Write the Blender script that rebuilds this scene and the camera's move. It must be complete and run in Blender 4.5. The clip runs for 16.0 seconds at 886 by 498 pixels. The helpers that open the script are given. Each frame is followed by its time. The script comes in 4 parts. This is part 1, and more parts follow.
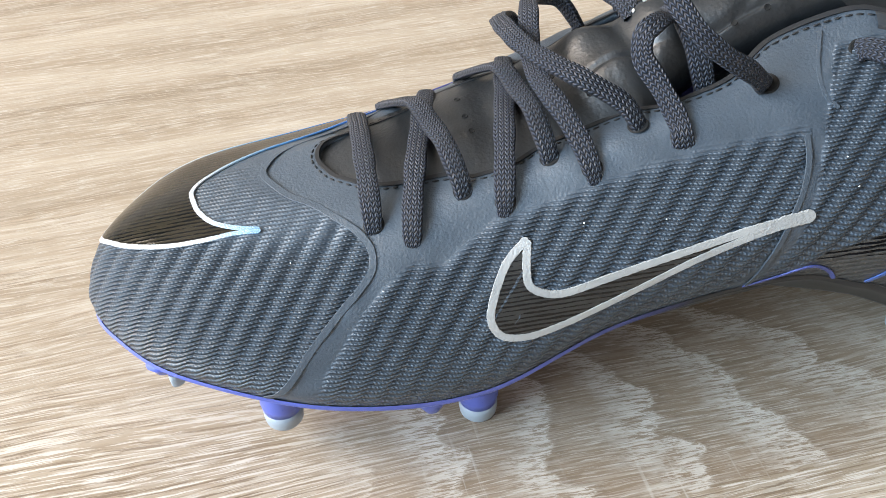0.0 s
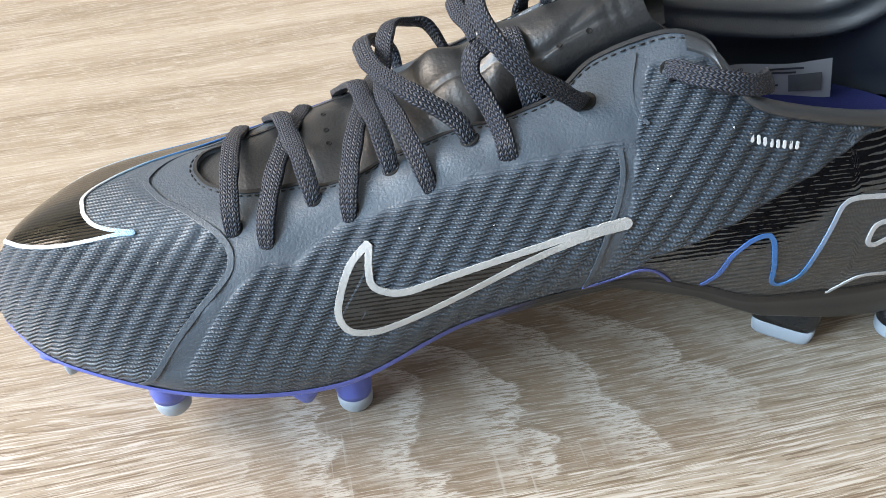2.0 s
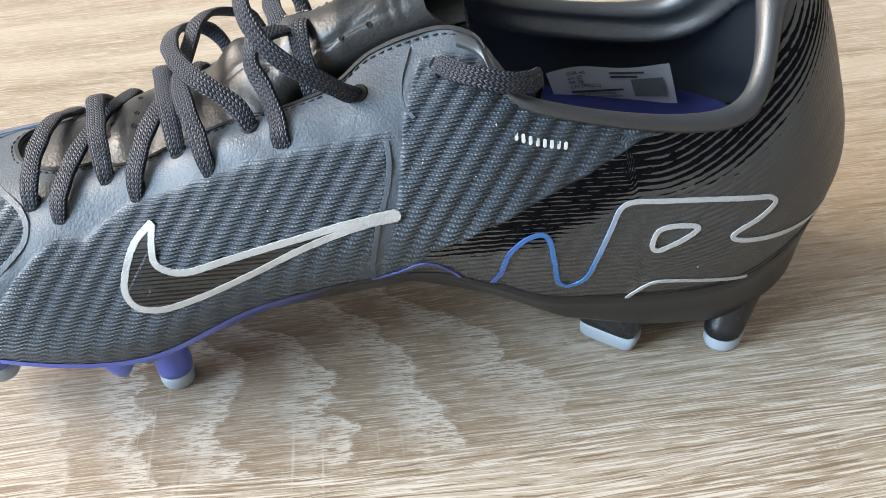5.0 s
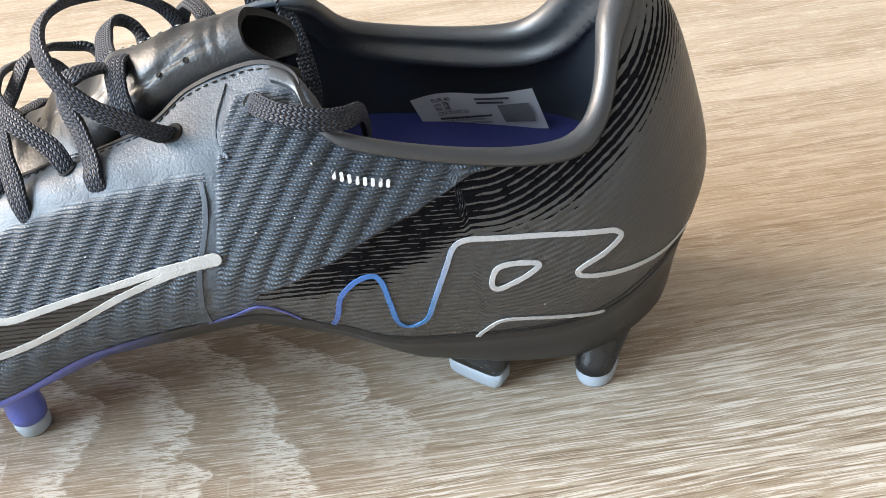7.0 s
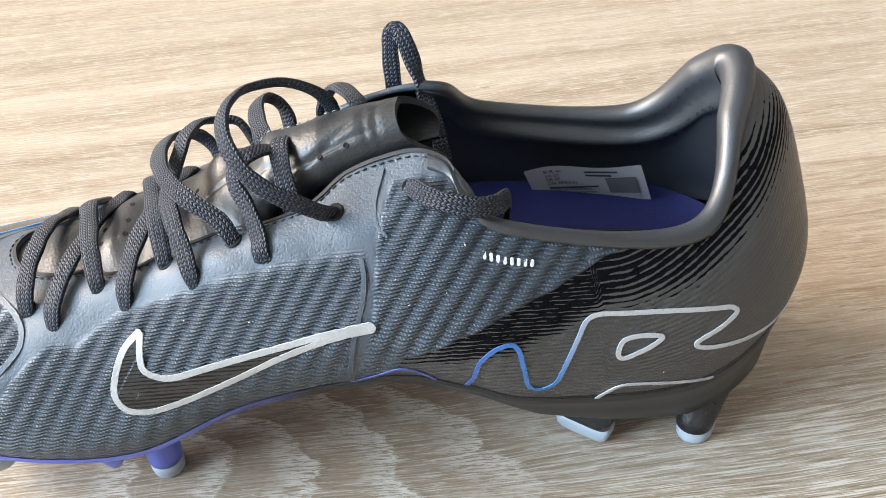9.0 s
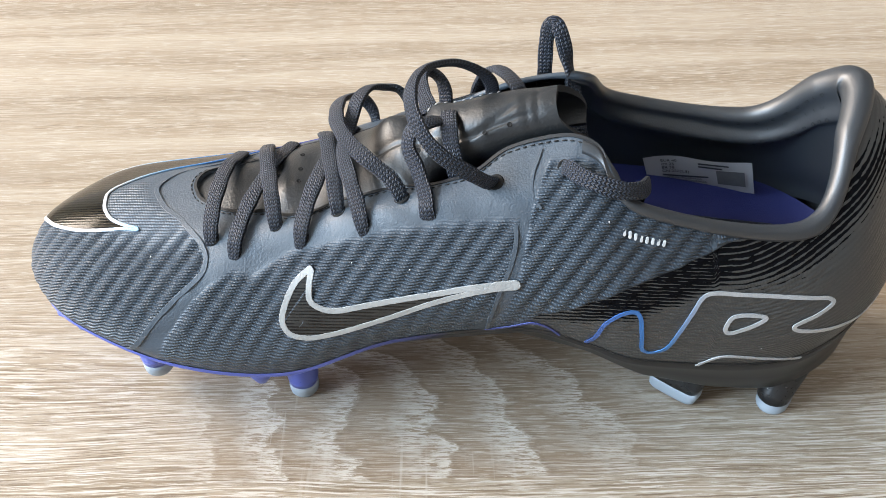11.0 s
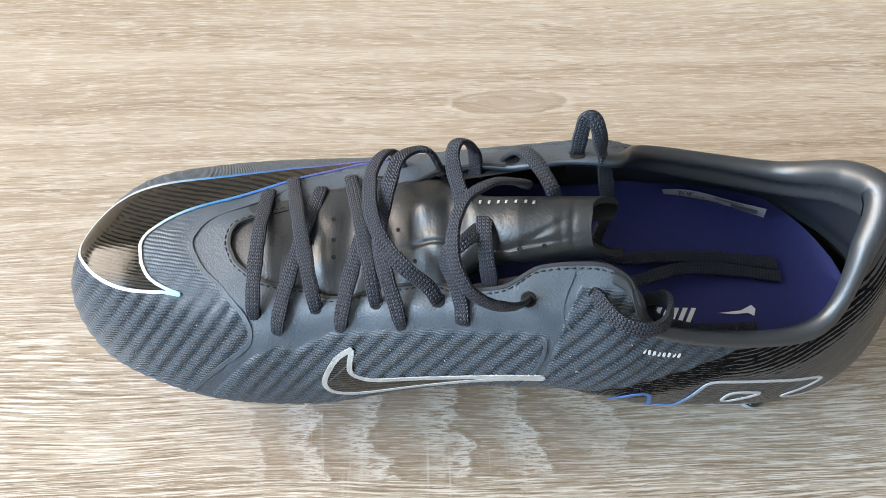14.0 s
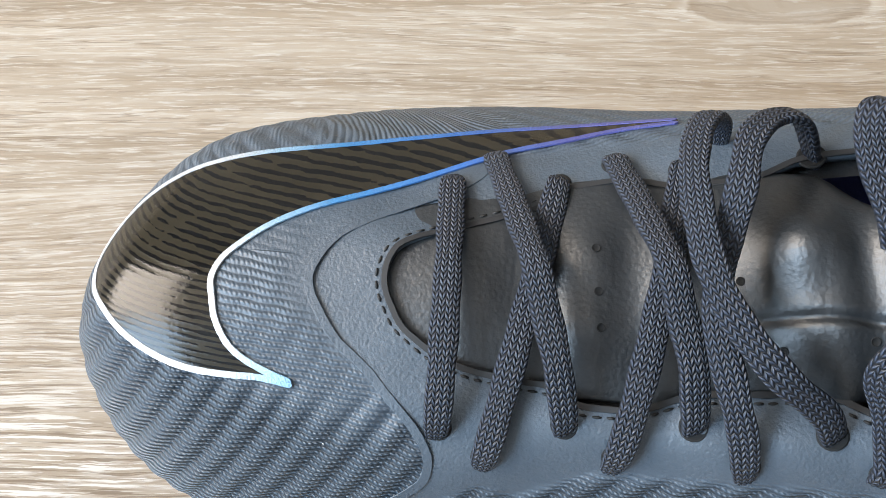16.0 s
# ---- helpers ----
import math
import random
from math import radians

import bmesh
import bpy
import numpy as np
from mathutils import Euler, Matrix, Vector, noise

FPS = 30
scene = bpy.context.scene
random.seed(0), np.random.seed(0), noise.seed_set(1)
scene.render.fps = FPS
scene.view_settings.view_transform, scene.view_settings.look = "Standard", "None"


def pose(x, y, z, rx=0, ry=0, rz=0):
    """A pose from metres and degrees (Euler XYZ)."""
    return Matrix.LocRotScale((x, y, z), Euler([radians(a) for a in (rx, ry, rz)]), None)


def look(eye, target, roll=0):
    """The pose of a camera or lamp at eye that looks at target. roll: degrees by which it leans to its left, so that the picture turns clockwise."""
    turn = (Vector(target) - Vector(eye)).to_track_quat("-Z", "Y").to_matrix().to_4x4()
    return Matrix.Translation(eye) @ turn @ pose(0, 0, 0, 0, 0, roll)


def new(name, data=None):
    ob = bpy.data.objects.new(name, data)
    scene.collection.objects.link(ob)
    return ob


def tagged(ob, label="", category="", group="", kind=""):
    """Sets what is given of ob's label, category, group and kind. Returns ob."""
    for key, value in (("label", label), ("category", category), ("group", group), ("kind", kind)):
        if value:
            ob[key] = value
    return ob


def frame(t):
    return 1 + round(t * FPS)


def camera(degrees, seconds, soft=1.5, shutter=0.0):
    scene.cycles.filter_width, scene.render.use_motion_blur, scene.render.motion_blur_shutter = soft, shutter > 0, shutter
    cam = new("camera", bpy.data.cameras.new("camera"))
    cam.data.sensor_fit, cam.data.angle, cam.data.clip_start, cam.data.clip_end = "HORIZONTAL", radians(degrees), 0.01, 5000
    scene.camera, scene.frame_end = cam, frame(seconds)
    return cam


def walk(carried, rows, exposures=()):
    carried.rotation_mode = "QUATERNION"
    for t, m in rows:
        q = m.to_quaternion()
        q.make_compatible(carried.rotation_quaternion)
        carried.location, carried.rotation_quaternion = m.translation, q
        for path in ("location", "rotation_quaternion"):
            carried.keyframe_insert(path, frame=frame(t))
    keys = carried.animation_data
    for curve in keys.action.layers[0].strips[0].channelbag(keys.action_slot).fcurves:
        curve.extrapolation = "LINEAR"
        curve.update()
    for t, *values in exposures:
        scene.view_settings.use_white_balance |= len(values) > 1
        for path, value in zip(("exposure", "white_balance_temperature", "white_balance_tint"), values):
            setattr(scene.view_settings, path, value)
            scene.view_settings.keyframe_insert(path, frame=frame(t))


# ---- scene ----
cam = camera(50.4, 16.0, soft=0.9)
PATH = [
    (0, (-0.0845, -0.1708, 0.1818), (-0.0382, 0.0497, -0.0163), -2.62),
    (0.5, (-0.0768, -0.1751, 0.1856), (-0.0329, 0.0463, -0.0121), -3.11),
    (1, (-0.0672, -0.1811, 0.1883), (-0.0268, 0.0411, -0.0091), -3.56),
    (1.5, (-0.0552, -0.1885, 0.1900), (-0.0189, 0.0346, -0.0072), -4.12),
    (2, (-0.0459, -0.1936, 0.1914), (-0.0128, 0.0309, -0.0049), -4.43),
    (2.5, (-0.0375, -0.1993, 0.1928), (-0.0091, 0.0262, -0.0031), -4.69),
    (3, (-0.0277, -0.2033, 0.1927), (-0.0028, 0.0227, -0.0030), -4.37),
    (3.5, (-0.0161, -0.2076, 0.1920), (0.0042, 0.0191, -0.0034), -4.21),
    (4, (-0.0047, -0.2091, 0.1917), (0.0108, 0.0186, -0.0030), -4.30),
    (6.3, (0.0459, -0.2061, 0.1820), (0.0531, 0.0233, -0.0111), -6.11),
    (6.5, (0.0502, -0.2057, 0.1830), (0.0571, 0.0241, -0.0097), -6.42),
    (7, (0.0573, -0.2005, 0.1840), (0.0659, 0.0295, -0.0085), -6.71),
    (7.5, (0.0625, -0.1930, 0.1893), (0.0708, 0.0374, -0.0026), -7.13),
    (8, (0.0612, -0.1898, 0.1973), (0.0696, 0.0416, 0.0066), -7.07),
    (8.5, (0.0441, -0.1936, 0.2037), (0.0535, 0.0384, 0.0137), -6.26),
    (9, (0.0288, -0.2032, 0.2089), (0.0367, 0.0294, 0.0196), -5.64),
    (9.5, (0.0112, -0.2180, 0.2149), (0.0173, 0.0151, 0.0262), -4.60),
    (9.7, (0.0064, -0.2256, 0.2176), (0.0119, 0.0066, 0.0278), -4.03),
    (11.8, (-0.0096, -0.2200, 0.2726), (-0.0053, -0.0185, 0.0504), 0.79),
    (12, (-0.0124, -0.2071, 0.2896), (-0.0061, -0.0155, 0.0588), 1.39),
    (12.5, (-0.0158, -0.1791, 0.3231), (-0.0063, -0.0139, 0.0728), 2.23),
    (13, (-0.0186, -0.1524, 0.3395), (-0.0082, -0.0141, 0.0735), 2.70),
    (13.5, (-0.0182, -0.1313, 0.3377), (-0.0067, -0.0044, 0.0661), 3.32),
    (14, (-0.0225, -0.1188, 0.3255), (-0.0104, -0.0005, 0.0501), 3.89),
    (14.5, (-0.0370, -0.0942, 0.2952), (-0.0256, 0.0158, 0.0164), 4.02),
    (15, (-0.0508, -0.0661, 0.2541), (-0.0402, 0.0351, -0.0282), 4.31),
    (15.5, (-0.0647, -0.0459, 0.2212), (-0.0524, 0.0453, -0.0644), 6.43),
    (16, (-0.0723, -0.0378, 0.2057), (-0.0607, 0.0460, -0.0822), 7.17),
]
walk(cam, [(t, look(eye, target, roll)) for t, eye, target, roll in PATH], exposures=[(0.0, 0.02, 6500, 10), (4.0, 0.06, 6500, 10), (6.5, 0.31, 6700, 11), (7.5, 0.41, 6850, 12), (9.0, 0.31, 6600, 11), (12.0, -0.02, 6450, 10), (14.0, -0.04, 6350, 9), (16.0, -0.08, 6250, 9)])

# ---- light: daylight from one window of a plain white room ----
world = bpy.data.worlds.new("daylight")
scene.world = world
world.use_nodes = True
wn = world.node_tree
sky = wn.nodes.new("ShaderNodeTexSky")
sky.sky_type, sky.sun_disc, sky.sun_elevation, sky.sun_rotation = "NISHITA", False, radians(35), radians(-60)
wn.links.new(sky.outputs["Color"], wn.nodes["Background"].inputs["Color"])
wn.nodes["Background"].inputs["Strength"].default_value = 0.1
WINDOW = dict(y=0.10, z=1.5, wide=3.6, high=1.8)   # opening in the west wall
ROOM = 2.9


def lamp(name, energy, size, size_y, color, at):
    data = bpy.data.lights.new(name, "AREA")
    data.shape, data.size, data.size_y, data.energy, data.color = "RECTANGLE", size, size_y, energy, color
    ob = new(name, data)
    ob.matrix_world = at
    return ob


# the bay towards the camera sees blue sky; the far warm lamp is added
lamp("window_light_sky", 250.0, 1.7, WINDOW["high"], (0.62, 0.81, 1.0), look((-ROOM - 0.02, WINDOW["y"] - 0.9, WINDOW["z"]), (0, -0.3, 0.2)))
lamp("window_light_warm", 225.0, 1.7, WINDOW["high"], (1.0, 0.86, 0.72), look((-ROOM - 0.02, WINDOW["y"] + 0.9, WINDOW["z"]), (0, 0.3, 0.2)))


# ---- materials ----
def nodes_of(name):
    m = bpy.data.materials.new(name)
    m.use_nodes = True
    t = m.node_tree
    return m, t, t.nodes["Principled BSDF"]


def put(t, n, name, value):
    """Set or link one input of a node."""
    if isinstance(value, bpy.types.NodeSocket):
        t.links.new(value, n.inputs[name])
    else:
        n.inputs[name].default_value = value


def mth(t, op, a, b=0.0, c=0.0, clamp=False):
    n = t.nodes.new("ShaderNodeMath")
    n.operation, n.use_clamp = op, clamp
    for i, v in enumerate((a, b, c)):
        put(t, n, i, v)
    return n.outputs[0]


def mix(t, fac, a, b):
    n = t.nodes.new("ShaderNodeMix")
    n.data_type = "RGBA"
    put(t, n, 0, fac)
    put(t, n, 6, a)
    put(t, n, 7, b)
    return n.outputs[2]


def ramp(t, fac, *stops):
    n = t.nodes.new("ShaderNodeValToRGB")
    el = n.color_ramp.elements
    while len(el) < len(stops):
        el.new(0.5)
    for e, (at, col) in zip(el, stops):
        e.position = at
        e.color = (col, col, col, 1) if isinstance(col, (int, float)) else (*col, 1)
    put(t, n, 0, fac)
    return n.outputs[0]


def noise_tex(t, vector, scale, detail=4.0, rough=0.55, distort=0.0):
    n = t.nodes.new("ShaderNodeTexNoise")
    put(t, n, "Vector", vector)
    put(t, n, "Scale", scale)
    put(t, n, "Detail", detail)
    put(t, n, "Roughness", rough)
    put(t, n, "Distortion", distort)
    return n.outputs[0]


def coords(t, scale=(1, 1, 1), turn=(0, 0, 0), which="Object"):
    c = t.nodes.new("ShaderNodeTexCoord")
    m = t.nodes.new("ShaderNodeMapping")
    t.links.new(c.outputs[which], m.inputs["Vector"])
    m.inputs["Scale"].default_value, m.inputs["Rotation"].default_value = scale, [radians(a) for a in turn]
    return m.outputs[0]


def attr(t, name):
    n = t.nodes.new("ShaderNodeAttribute")
    n.attribute_name = name
    return n


def bump(t, bsdf, height, distance, strength=1.0, after=None):
    n = t.nodes.new("ShaderNodeBump")
    put(t, n, "Height", height)
    n.inputs["Distance"].default_value, n.inputs["Strength"].default_value = distance, strength
    if after is not None:
        t.links.new(after, n.inputs["Normal"])
    t.links.new(n.outputs[0], bsdf.inputs["Normal"])
    return n.outputs[0]


def basic(name, color, rough, metal=0.0, grain=0.0, scale=900.0, vary=0.25, spec=0.5):
    """A surface of one colour with mottling and a fine grain."""
    m, t, b = nodes_of(name)
    v = coords(t)
    big = noise_tex(t, v, scale * 0.06, 3)
    fine = noise_tex(t, v, scale, 4)
    lo, hi = [c * (1 - vary) for c in color], [min(1, c * (1 + vary)) for c in color]
    put(t, b, "Base Color", mix(t, big, (*lo, 1), (*hi, 1)))
    put(t, b, "Roughness", mth(t, "MULTIPLY_ADD", fine, 0.2, rough - 0.1, True))
    put(t, b, "Metallic", metal)
    put(t, b, "Specular IOR Level", spec)
    if grain:
        bump(t, b, fine, grain)
    return m


M = {}
M["wall"] = basic("wall_paint", (0.36, 0.35, 0.34), 0.9, vary=0.03)
M["ceiling"] = basic("ceiling_paint", (0.50, 0.50, 0.50), 0.9, vary=0.03)


def wood():
    """Pale oak laminate: grain along x, a flame figure, an eye-shaped figure, light pores and dark streaks."""
    m, t, b = nodes_of("oak_laminate")
    c = t.nodes.new("ShaderNodeTexCoord").outputs["Object"]
    sep = t.nodes.new("ShaderNodeSeparateXYZ")
    put(t, sep, 0, c)
    x, y = sep.outputs[0], sep.outputs[1]

    def plane(kx, y_=None, shift=0.0):
        n = t.nodes.new("ShaderNodeCombineXYZ")
        put(t, n, 0, mth(t, "MULTIPLY", x, kx))
        put(t, n, 1, y_ if y_ is not None else y)
        put(t, n, 2, shift)
        return n.outputs[0]

    def hill(cx, cy, sx, sy):
        """A soft hill at a place of the floor."""
        a = mth(t, "POWER", mth(t, "ABSOLUTE", mth(t, "DIVIDE", mth(t, "SUBTRACT", x, cx), sx)), 2.0)
        d = mth(t, "POWER", mth(t, "ABSOLUTE", mth(t, "DIVIDE", mth(t, "SUBTRACT", y, cy), sy)), 2.0)
        return mth(t, "EXPONENT", mth(t, "MULTIPLY", mth(t, "ADD", a, d), -1.0))

    wob = mth(t, "SUBTRACT", noise_tex(t, plane(0.20), 12.0, 3), 0.5)
    wob2 = mth(t, "SUBTRACT", noise_tex(t, plane(0.8, None, 3.0), 110.0, 4, 0.6), 0.5)
    eye = hill(0.021, 0.0850, 0.022, 0.0052)
    yy = mth(t, "ADD", y, mth(t, "ADD", mth(t, "MULTIPLY", wob, 0.030), mth(t, "MULTIPLY", wob2, 0.0007)))
    yy = mth(t, "ADD", yy, mth(t, "MULTIPLY", eye, mth(t, "MULTIPLY", mth(t, "SUBTRACT", y, 0.0850), -0.7)))
    streak = noise_tex(t, plane(0.045, yy, 1.0), 58.0, 5, 0.6)
    mid = noise_tex(t, plane(0.042, yy, 4.0), 320.0, 4, 0.6)
    fine = noise_tex(t, plane(0.045, yy, 5.0), 1000.0, 4, 0.65)
    pores = noise_tex(t, plane(0.055, yy, 9.0), 1800.0, 3, 0.6)
    broad = noise_tex(t, plane(0.10, yy, 7.0), 13.0, 3)
    comb = noise_tex(t, plane(0.11, mth(t, "ADD", y, mth(t, "MULTIPLY", x, 0.06)), 2.0), 1700.0, 3, 0.7)
    # flame figure in front of the boot: hairpin rings with a sharp side and a feathered side
    dy = mth(t, "ADD", y, 0.056)
    hair = mth(t, "ADD", x, mth(t, "MULTIPLY", mth(t, "MULTIPLY", dy, dy), 11.0))
    wave_y = mth(t, "SUBTRACT", noise_tex(t, plane(0.35, None, 6.0), 34.0, 3), 0.5)
    hair = mth(t, "ADD", hair, mth(t, "ADD", mth(t, "MULTIPLY", wave_y, 0.050), mth(t, "ADD", mth(t, "MULTIPLY", wob2, 0.010), mth(t, "MULTIPLY", mth(t, "SUBTRACT", comb, 0.5), 0.010))))
    turn = mth(t, "ADD", mth(t, "DIVIDE", mth(t, "ADD", hair, 0.0473), 0.0235), mth(t, "MULTIPLY_ADD", noise_tex(t, plane(1.0, None, 8.0), 26.0, 2), 1.0, -0.5))
    saw = mth(t, "FRACT", turn)
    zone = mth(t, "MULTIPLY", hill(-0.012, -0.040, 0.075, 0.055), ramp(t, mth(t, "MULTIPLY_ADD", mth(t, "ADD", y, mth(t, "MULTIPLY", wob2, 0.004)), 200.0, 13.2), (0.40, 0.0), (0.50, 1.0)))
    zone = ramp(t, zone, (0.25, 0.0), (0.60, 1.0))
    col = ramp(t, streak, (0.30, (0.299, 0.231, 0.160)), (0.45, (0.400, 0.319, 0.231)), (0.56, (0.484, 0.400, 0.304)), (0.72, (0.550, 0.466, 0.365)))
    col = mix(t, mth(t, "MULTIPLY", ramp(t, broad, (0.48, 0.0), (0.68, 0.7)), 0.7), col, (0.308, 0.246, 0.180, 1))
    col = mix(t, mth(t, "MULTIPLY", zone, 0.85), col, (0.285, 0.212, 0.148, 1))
    feather = mth(t, "MULTIPLY", ramp(t, saw, (0.35, 0.0), (0.72, 0.70), (0.94, 1.0), (0.97, 0.0)), ramp(t, comb, (0.46, 0.0), (0.505, 1.0)))
    col = mix(t, mth(t, "MULTIPLY", feather, mth(t, "MULTIPLY", zone, 1.0)), col, (0.700, 0.640, 0.560, 1))
    rim = ramp(t, saw, (0.0, 0.7), (0.10, 0.0), (0.975, 0.0), (1.0, 0.7))
    col = mix(t, mth(t, "MULTIPLY", rim, mth(t, "MULTIPLY", zone, 0.75)), col, (0.180, 0.130, 0.088, 1))
    away = mth(t, "MULTIPLY_ADD", mth(t, "MULTIPLY_ADD", y, 20.0, -1.0, True), -0.5, 1.0)
    calm = mth(t, "MULTIPLY", mth(t, "MULTIPLY_ADD", zone, -0.60, 1.0), away)
    col = mix(t, mth(t, "MULTIPLY", ramp(t, mid, (0.52, 0.0), (0.66, 0.40)), calm), col, (0.607, 0.541, 0.453, 1))
    col = mix(t, mth(t, "MULTIPLY", ramp(t, mid, (0.32, 0.50), (0.45, 0.0)), calm), col, (0.246, 0.189, 0.134, 1))
    col = mix(t, mth(t, "MULTIPLY", ramp(t, fine, (0.53, 0.0), (0.60, 0.45)), mth(t, "MULTIPLY_ADD", zone, -0.45, 1.0)), col, (0.634, 0.568, 0.484, 1))
    col = mix(t, mth(t, "MULTIPLY", ramp(t, fine, (0.34, 0.55), (0.43, 0.0)), away), col, (0.216, 0.163, 0.114, 1))
    col = mix(t, ramp(t, pores, (0.56, 0.0), (0.63, 0.70)), col, (0.651, 0.590, 0.510, 1))
    col = mix(t, mth(t, "MULTIPLY", ramp(t, pores, (0.26, 0.50), (0.36, 0.0)), away), col, (0.176, 0.132, 0.092, 1))
    # thin dark growth lines, each with a pale side
    thread = noise_tex(t, plane(0.035, yy, 11.0), 210.0, 4, 0.55)
    lines = mth(t, "FRACT", mth(t, "MULTIPLY", thread, 7.0))
    keep = mth(t, "MULTIPLY", ramp(t, noise_tex(t, plane(0.25, None, 12.0), 60.0, 2), (0.40, 0.15), (0.60, 1.0)), mth(t, "MULTIPLY_ADD", zone, -0.7, 1.0))
    col = mix(t, mth(t, "MULTIPLY", ramp(t, lines, (0.0, 0.0), (0.05, 1.0), (0.14, 0.0)), mth(t, "MULTIPLY", keep, 0.75)), col, (0.225, 0.168, 0.115, 1))
    col = mix(t, mth(t, "MULTIPLY", ramp(t, lines, (0.14, 0.0), (0.18, 1.0), (0.34, 0.0)), mth(t, "MULTIPLY", keep, 0.55)), col, (0.660, 0.590, 0.500, 1))
    # limed pores: crisp pale and dark fibres, densest in front of the boot
    toward = mth(t, "ADD", y, mth(t, "MULTIPLY", mth(t, "MINIMUM", mth(t, "ADD", x, 0.05), 0.0), 0.45))
    close = mth(t, "MULTIPLY", mth(t, "MULTIPLY_ADD", toward, -20.0, -0.25, True), mth(t, "MULTIPLY_ADD", zone, -0.8, 1.0))
    close = mth(t, "MULTIPLY_ADD", close, 0.90, 0.10)
    lime = noise_tex(t, plane(0.028, yy, 21.0), 1500.0, 3, 0.6, 0.15)
    col = mix(t, mth(t, "MULTIPLY", ramp(t, lime, (0.545, 0.0), (0.575, 1.0)), close), col, (0.720, 0.660, 0.580, 1))
    col = mix(t, mth(t, "MULTIPLY", ramp(t, lime, (0.400, 0.85), (0.430, 0.0)), close), col, (0.205, 0.150, 0.103, 1))
    # saw marks across the grain
    cross = t.nodes.new("ShaderNodeCombineXYZ")
    put(t, cross, 0, x)
    put(t, cross, 1, mth(t, "MULTIPLY", y, 0.04))
    marks = mth(t, "MULTIPLY", ramp(t, noise_tex(t, cross.outputs[0], 520.0, 2), (0.60, 0.0), (0.68, 1.0)), mth(t, "ADD", hill(-0.055, -0.050, 0.016, 0.020), hill(-0.006, -0.062, 0.020, 0.010)))
    col = mix(t, mth(t, "MULTIPLY", marks, 0.6, 0.0, True), col, (0.634, 0.576, 0.502, 1))
    # plain dark heart of the eye figure and of a long streak
    dark = mth(t, "ADD", ramp(t, mth(t, "ADD", eye, mth(t, "MULTIPLY", wob2, 0.15)), (0.33, 0.0), (0.40, 0.75), (1.0, 0.75)), hill(-0.200, 0.087, 0.045, 0.0040))
    col = mix(t, mth(t, "MULTIPLY", dark, 0.55, 0.0, True), col, (0.339, 0.277, 0.211, 1))
    rim_at = mth(t, "ADD", eye, mth(t, "MULTIPLY", wob2, 0.40))
    col = mix(t, ramp(t, rim_at, (0.16, 0.0), (0.27, 0.35), (0.32, 0.0)), col, (0.660, 0.590, 0.500, 1))
    col = mix(t, ramp(t, rim_at, (0.28, 0.0), (0.34, 0.40), (0.48, 0.0)), col, (0.250, 0.185, 0.127, 1))
    put(t, b, "Base Color", mix(t, 0.24, col, (0.06, 0.025, 0.0, 1)))
    put(t, b, "Roughness", mth(t, "MULTIPLY_ADD", fine, 0.25, 0.34))
    put(t, b, "Specular IOR Level", 0.28)
    bump(t, b, mth(t, "ADD", fine, pores), 0.00010)
    return m


M["wood"] = wood()


def leather_like(name, color, rough, grain, scale, spec=0.5, coat=0.0):
    """Synthetic leather: pebbled cells over soft creases."""
    m, t, b = nodes_of(name)
    v = coords(t)
    cell = t.nodes.new("ShaderNodeTexVoronoi")
    put(t, cell, "Vector", v)
    put(t, cell, "Scale", scale)
    cell.feature = "SMOOTH_F1"
    big = noise_tex(t, v, 60.0, 3)
    fine = noise_tex(t, v, scale * 2.0, 3)
    put(t, b, "Base Color", mix(t, big, (*[c * 0.8 for c in color], 1), (*[c * 1.25 for c in color], 1)))
    put(t, b, "Roughness", mth(t, "MULTIPLY_ADD", big, 0.16, rough - 0.08))
    put(t, b, "Specular IOR Level", spec)
    put(t, b, "Coat Weight", coat)
    h = mth(t, "ADD", mth(t, "MULTIPLY", cell.outputs[0], -0.8), mth(t, "MULTIPLY", fine, 0.5))
    bump(t, b, h, grain)
    return m


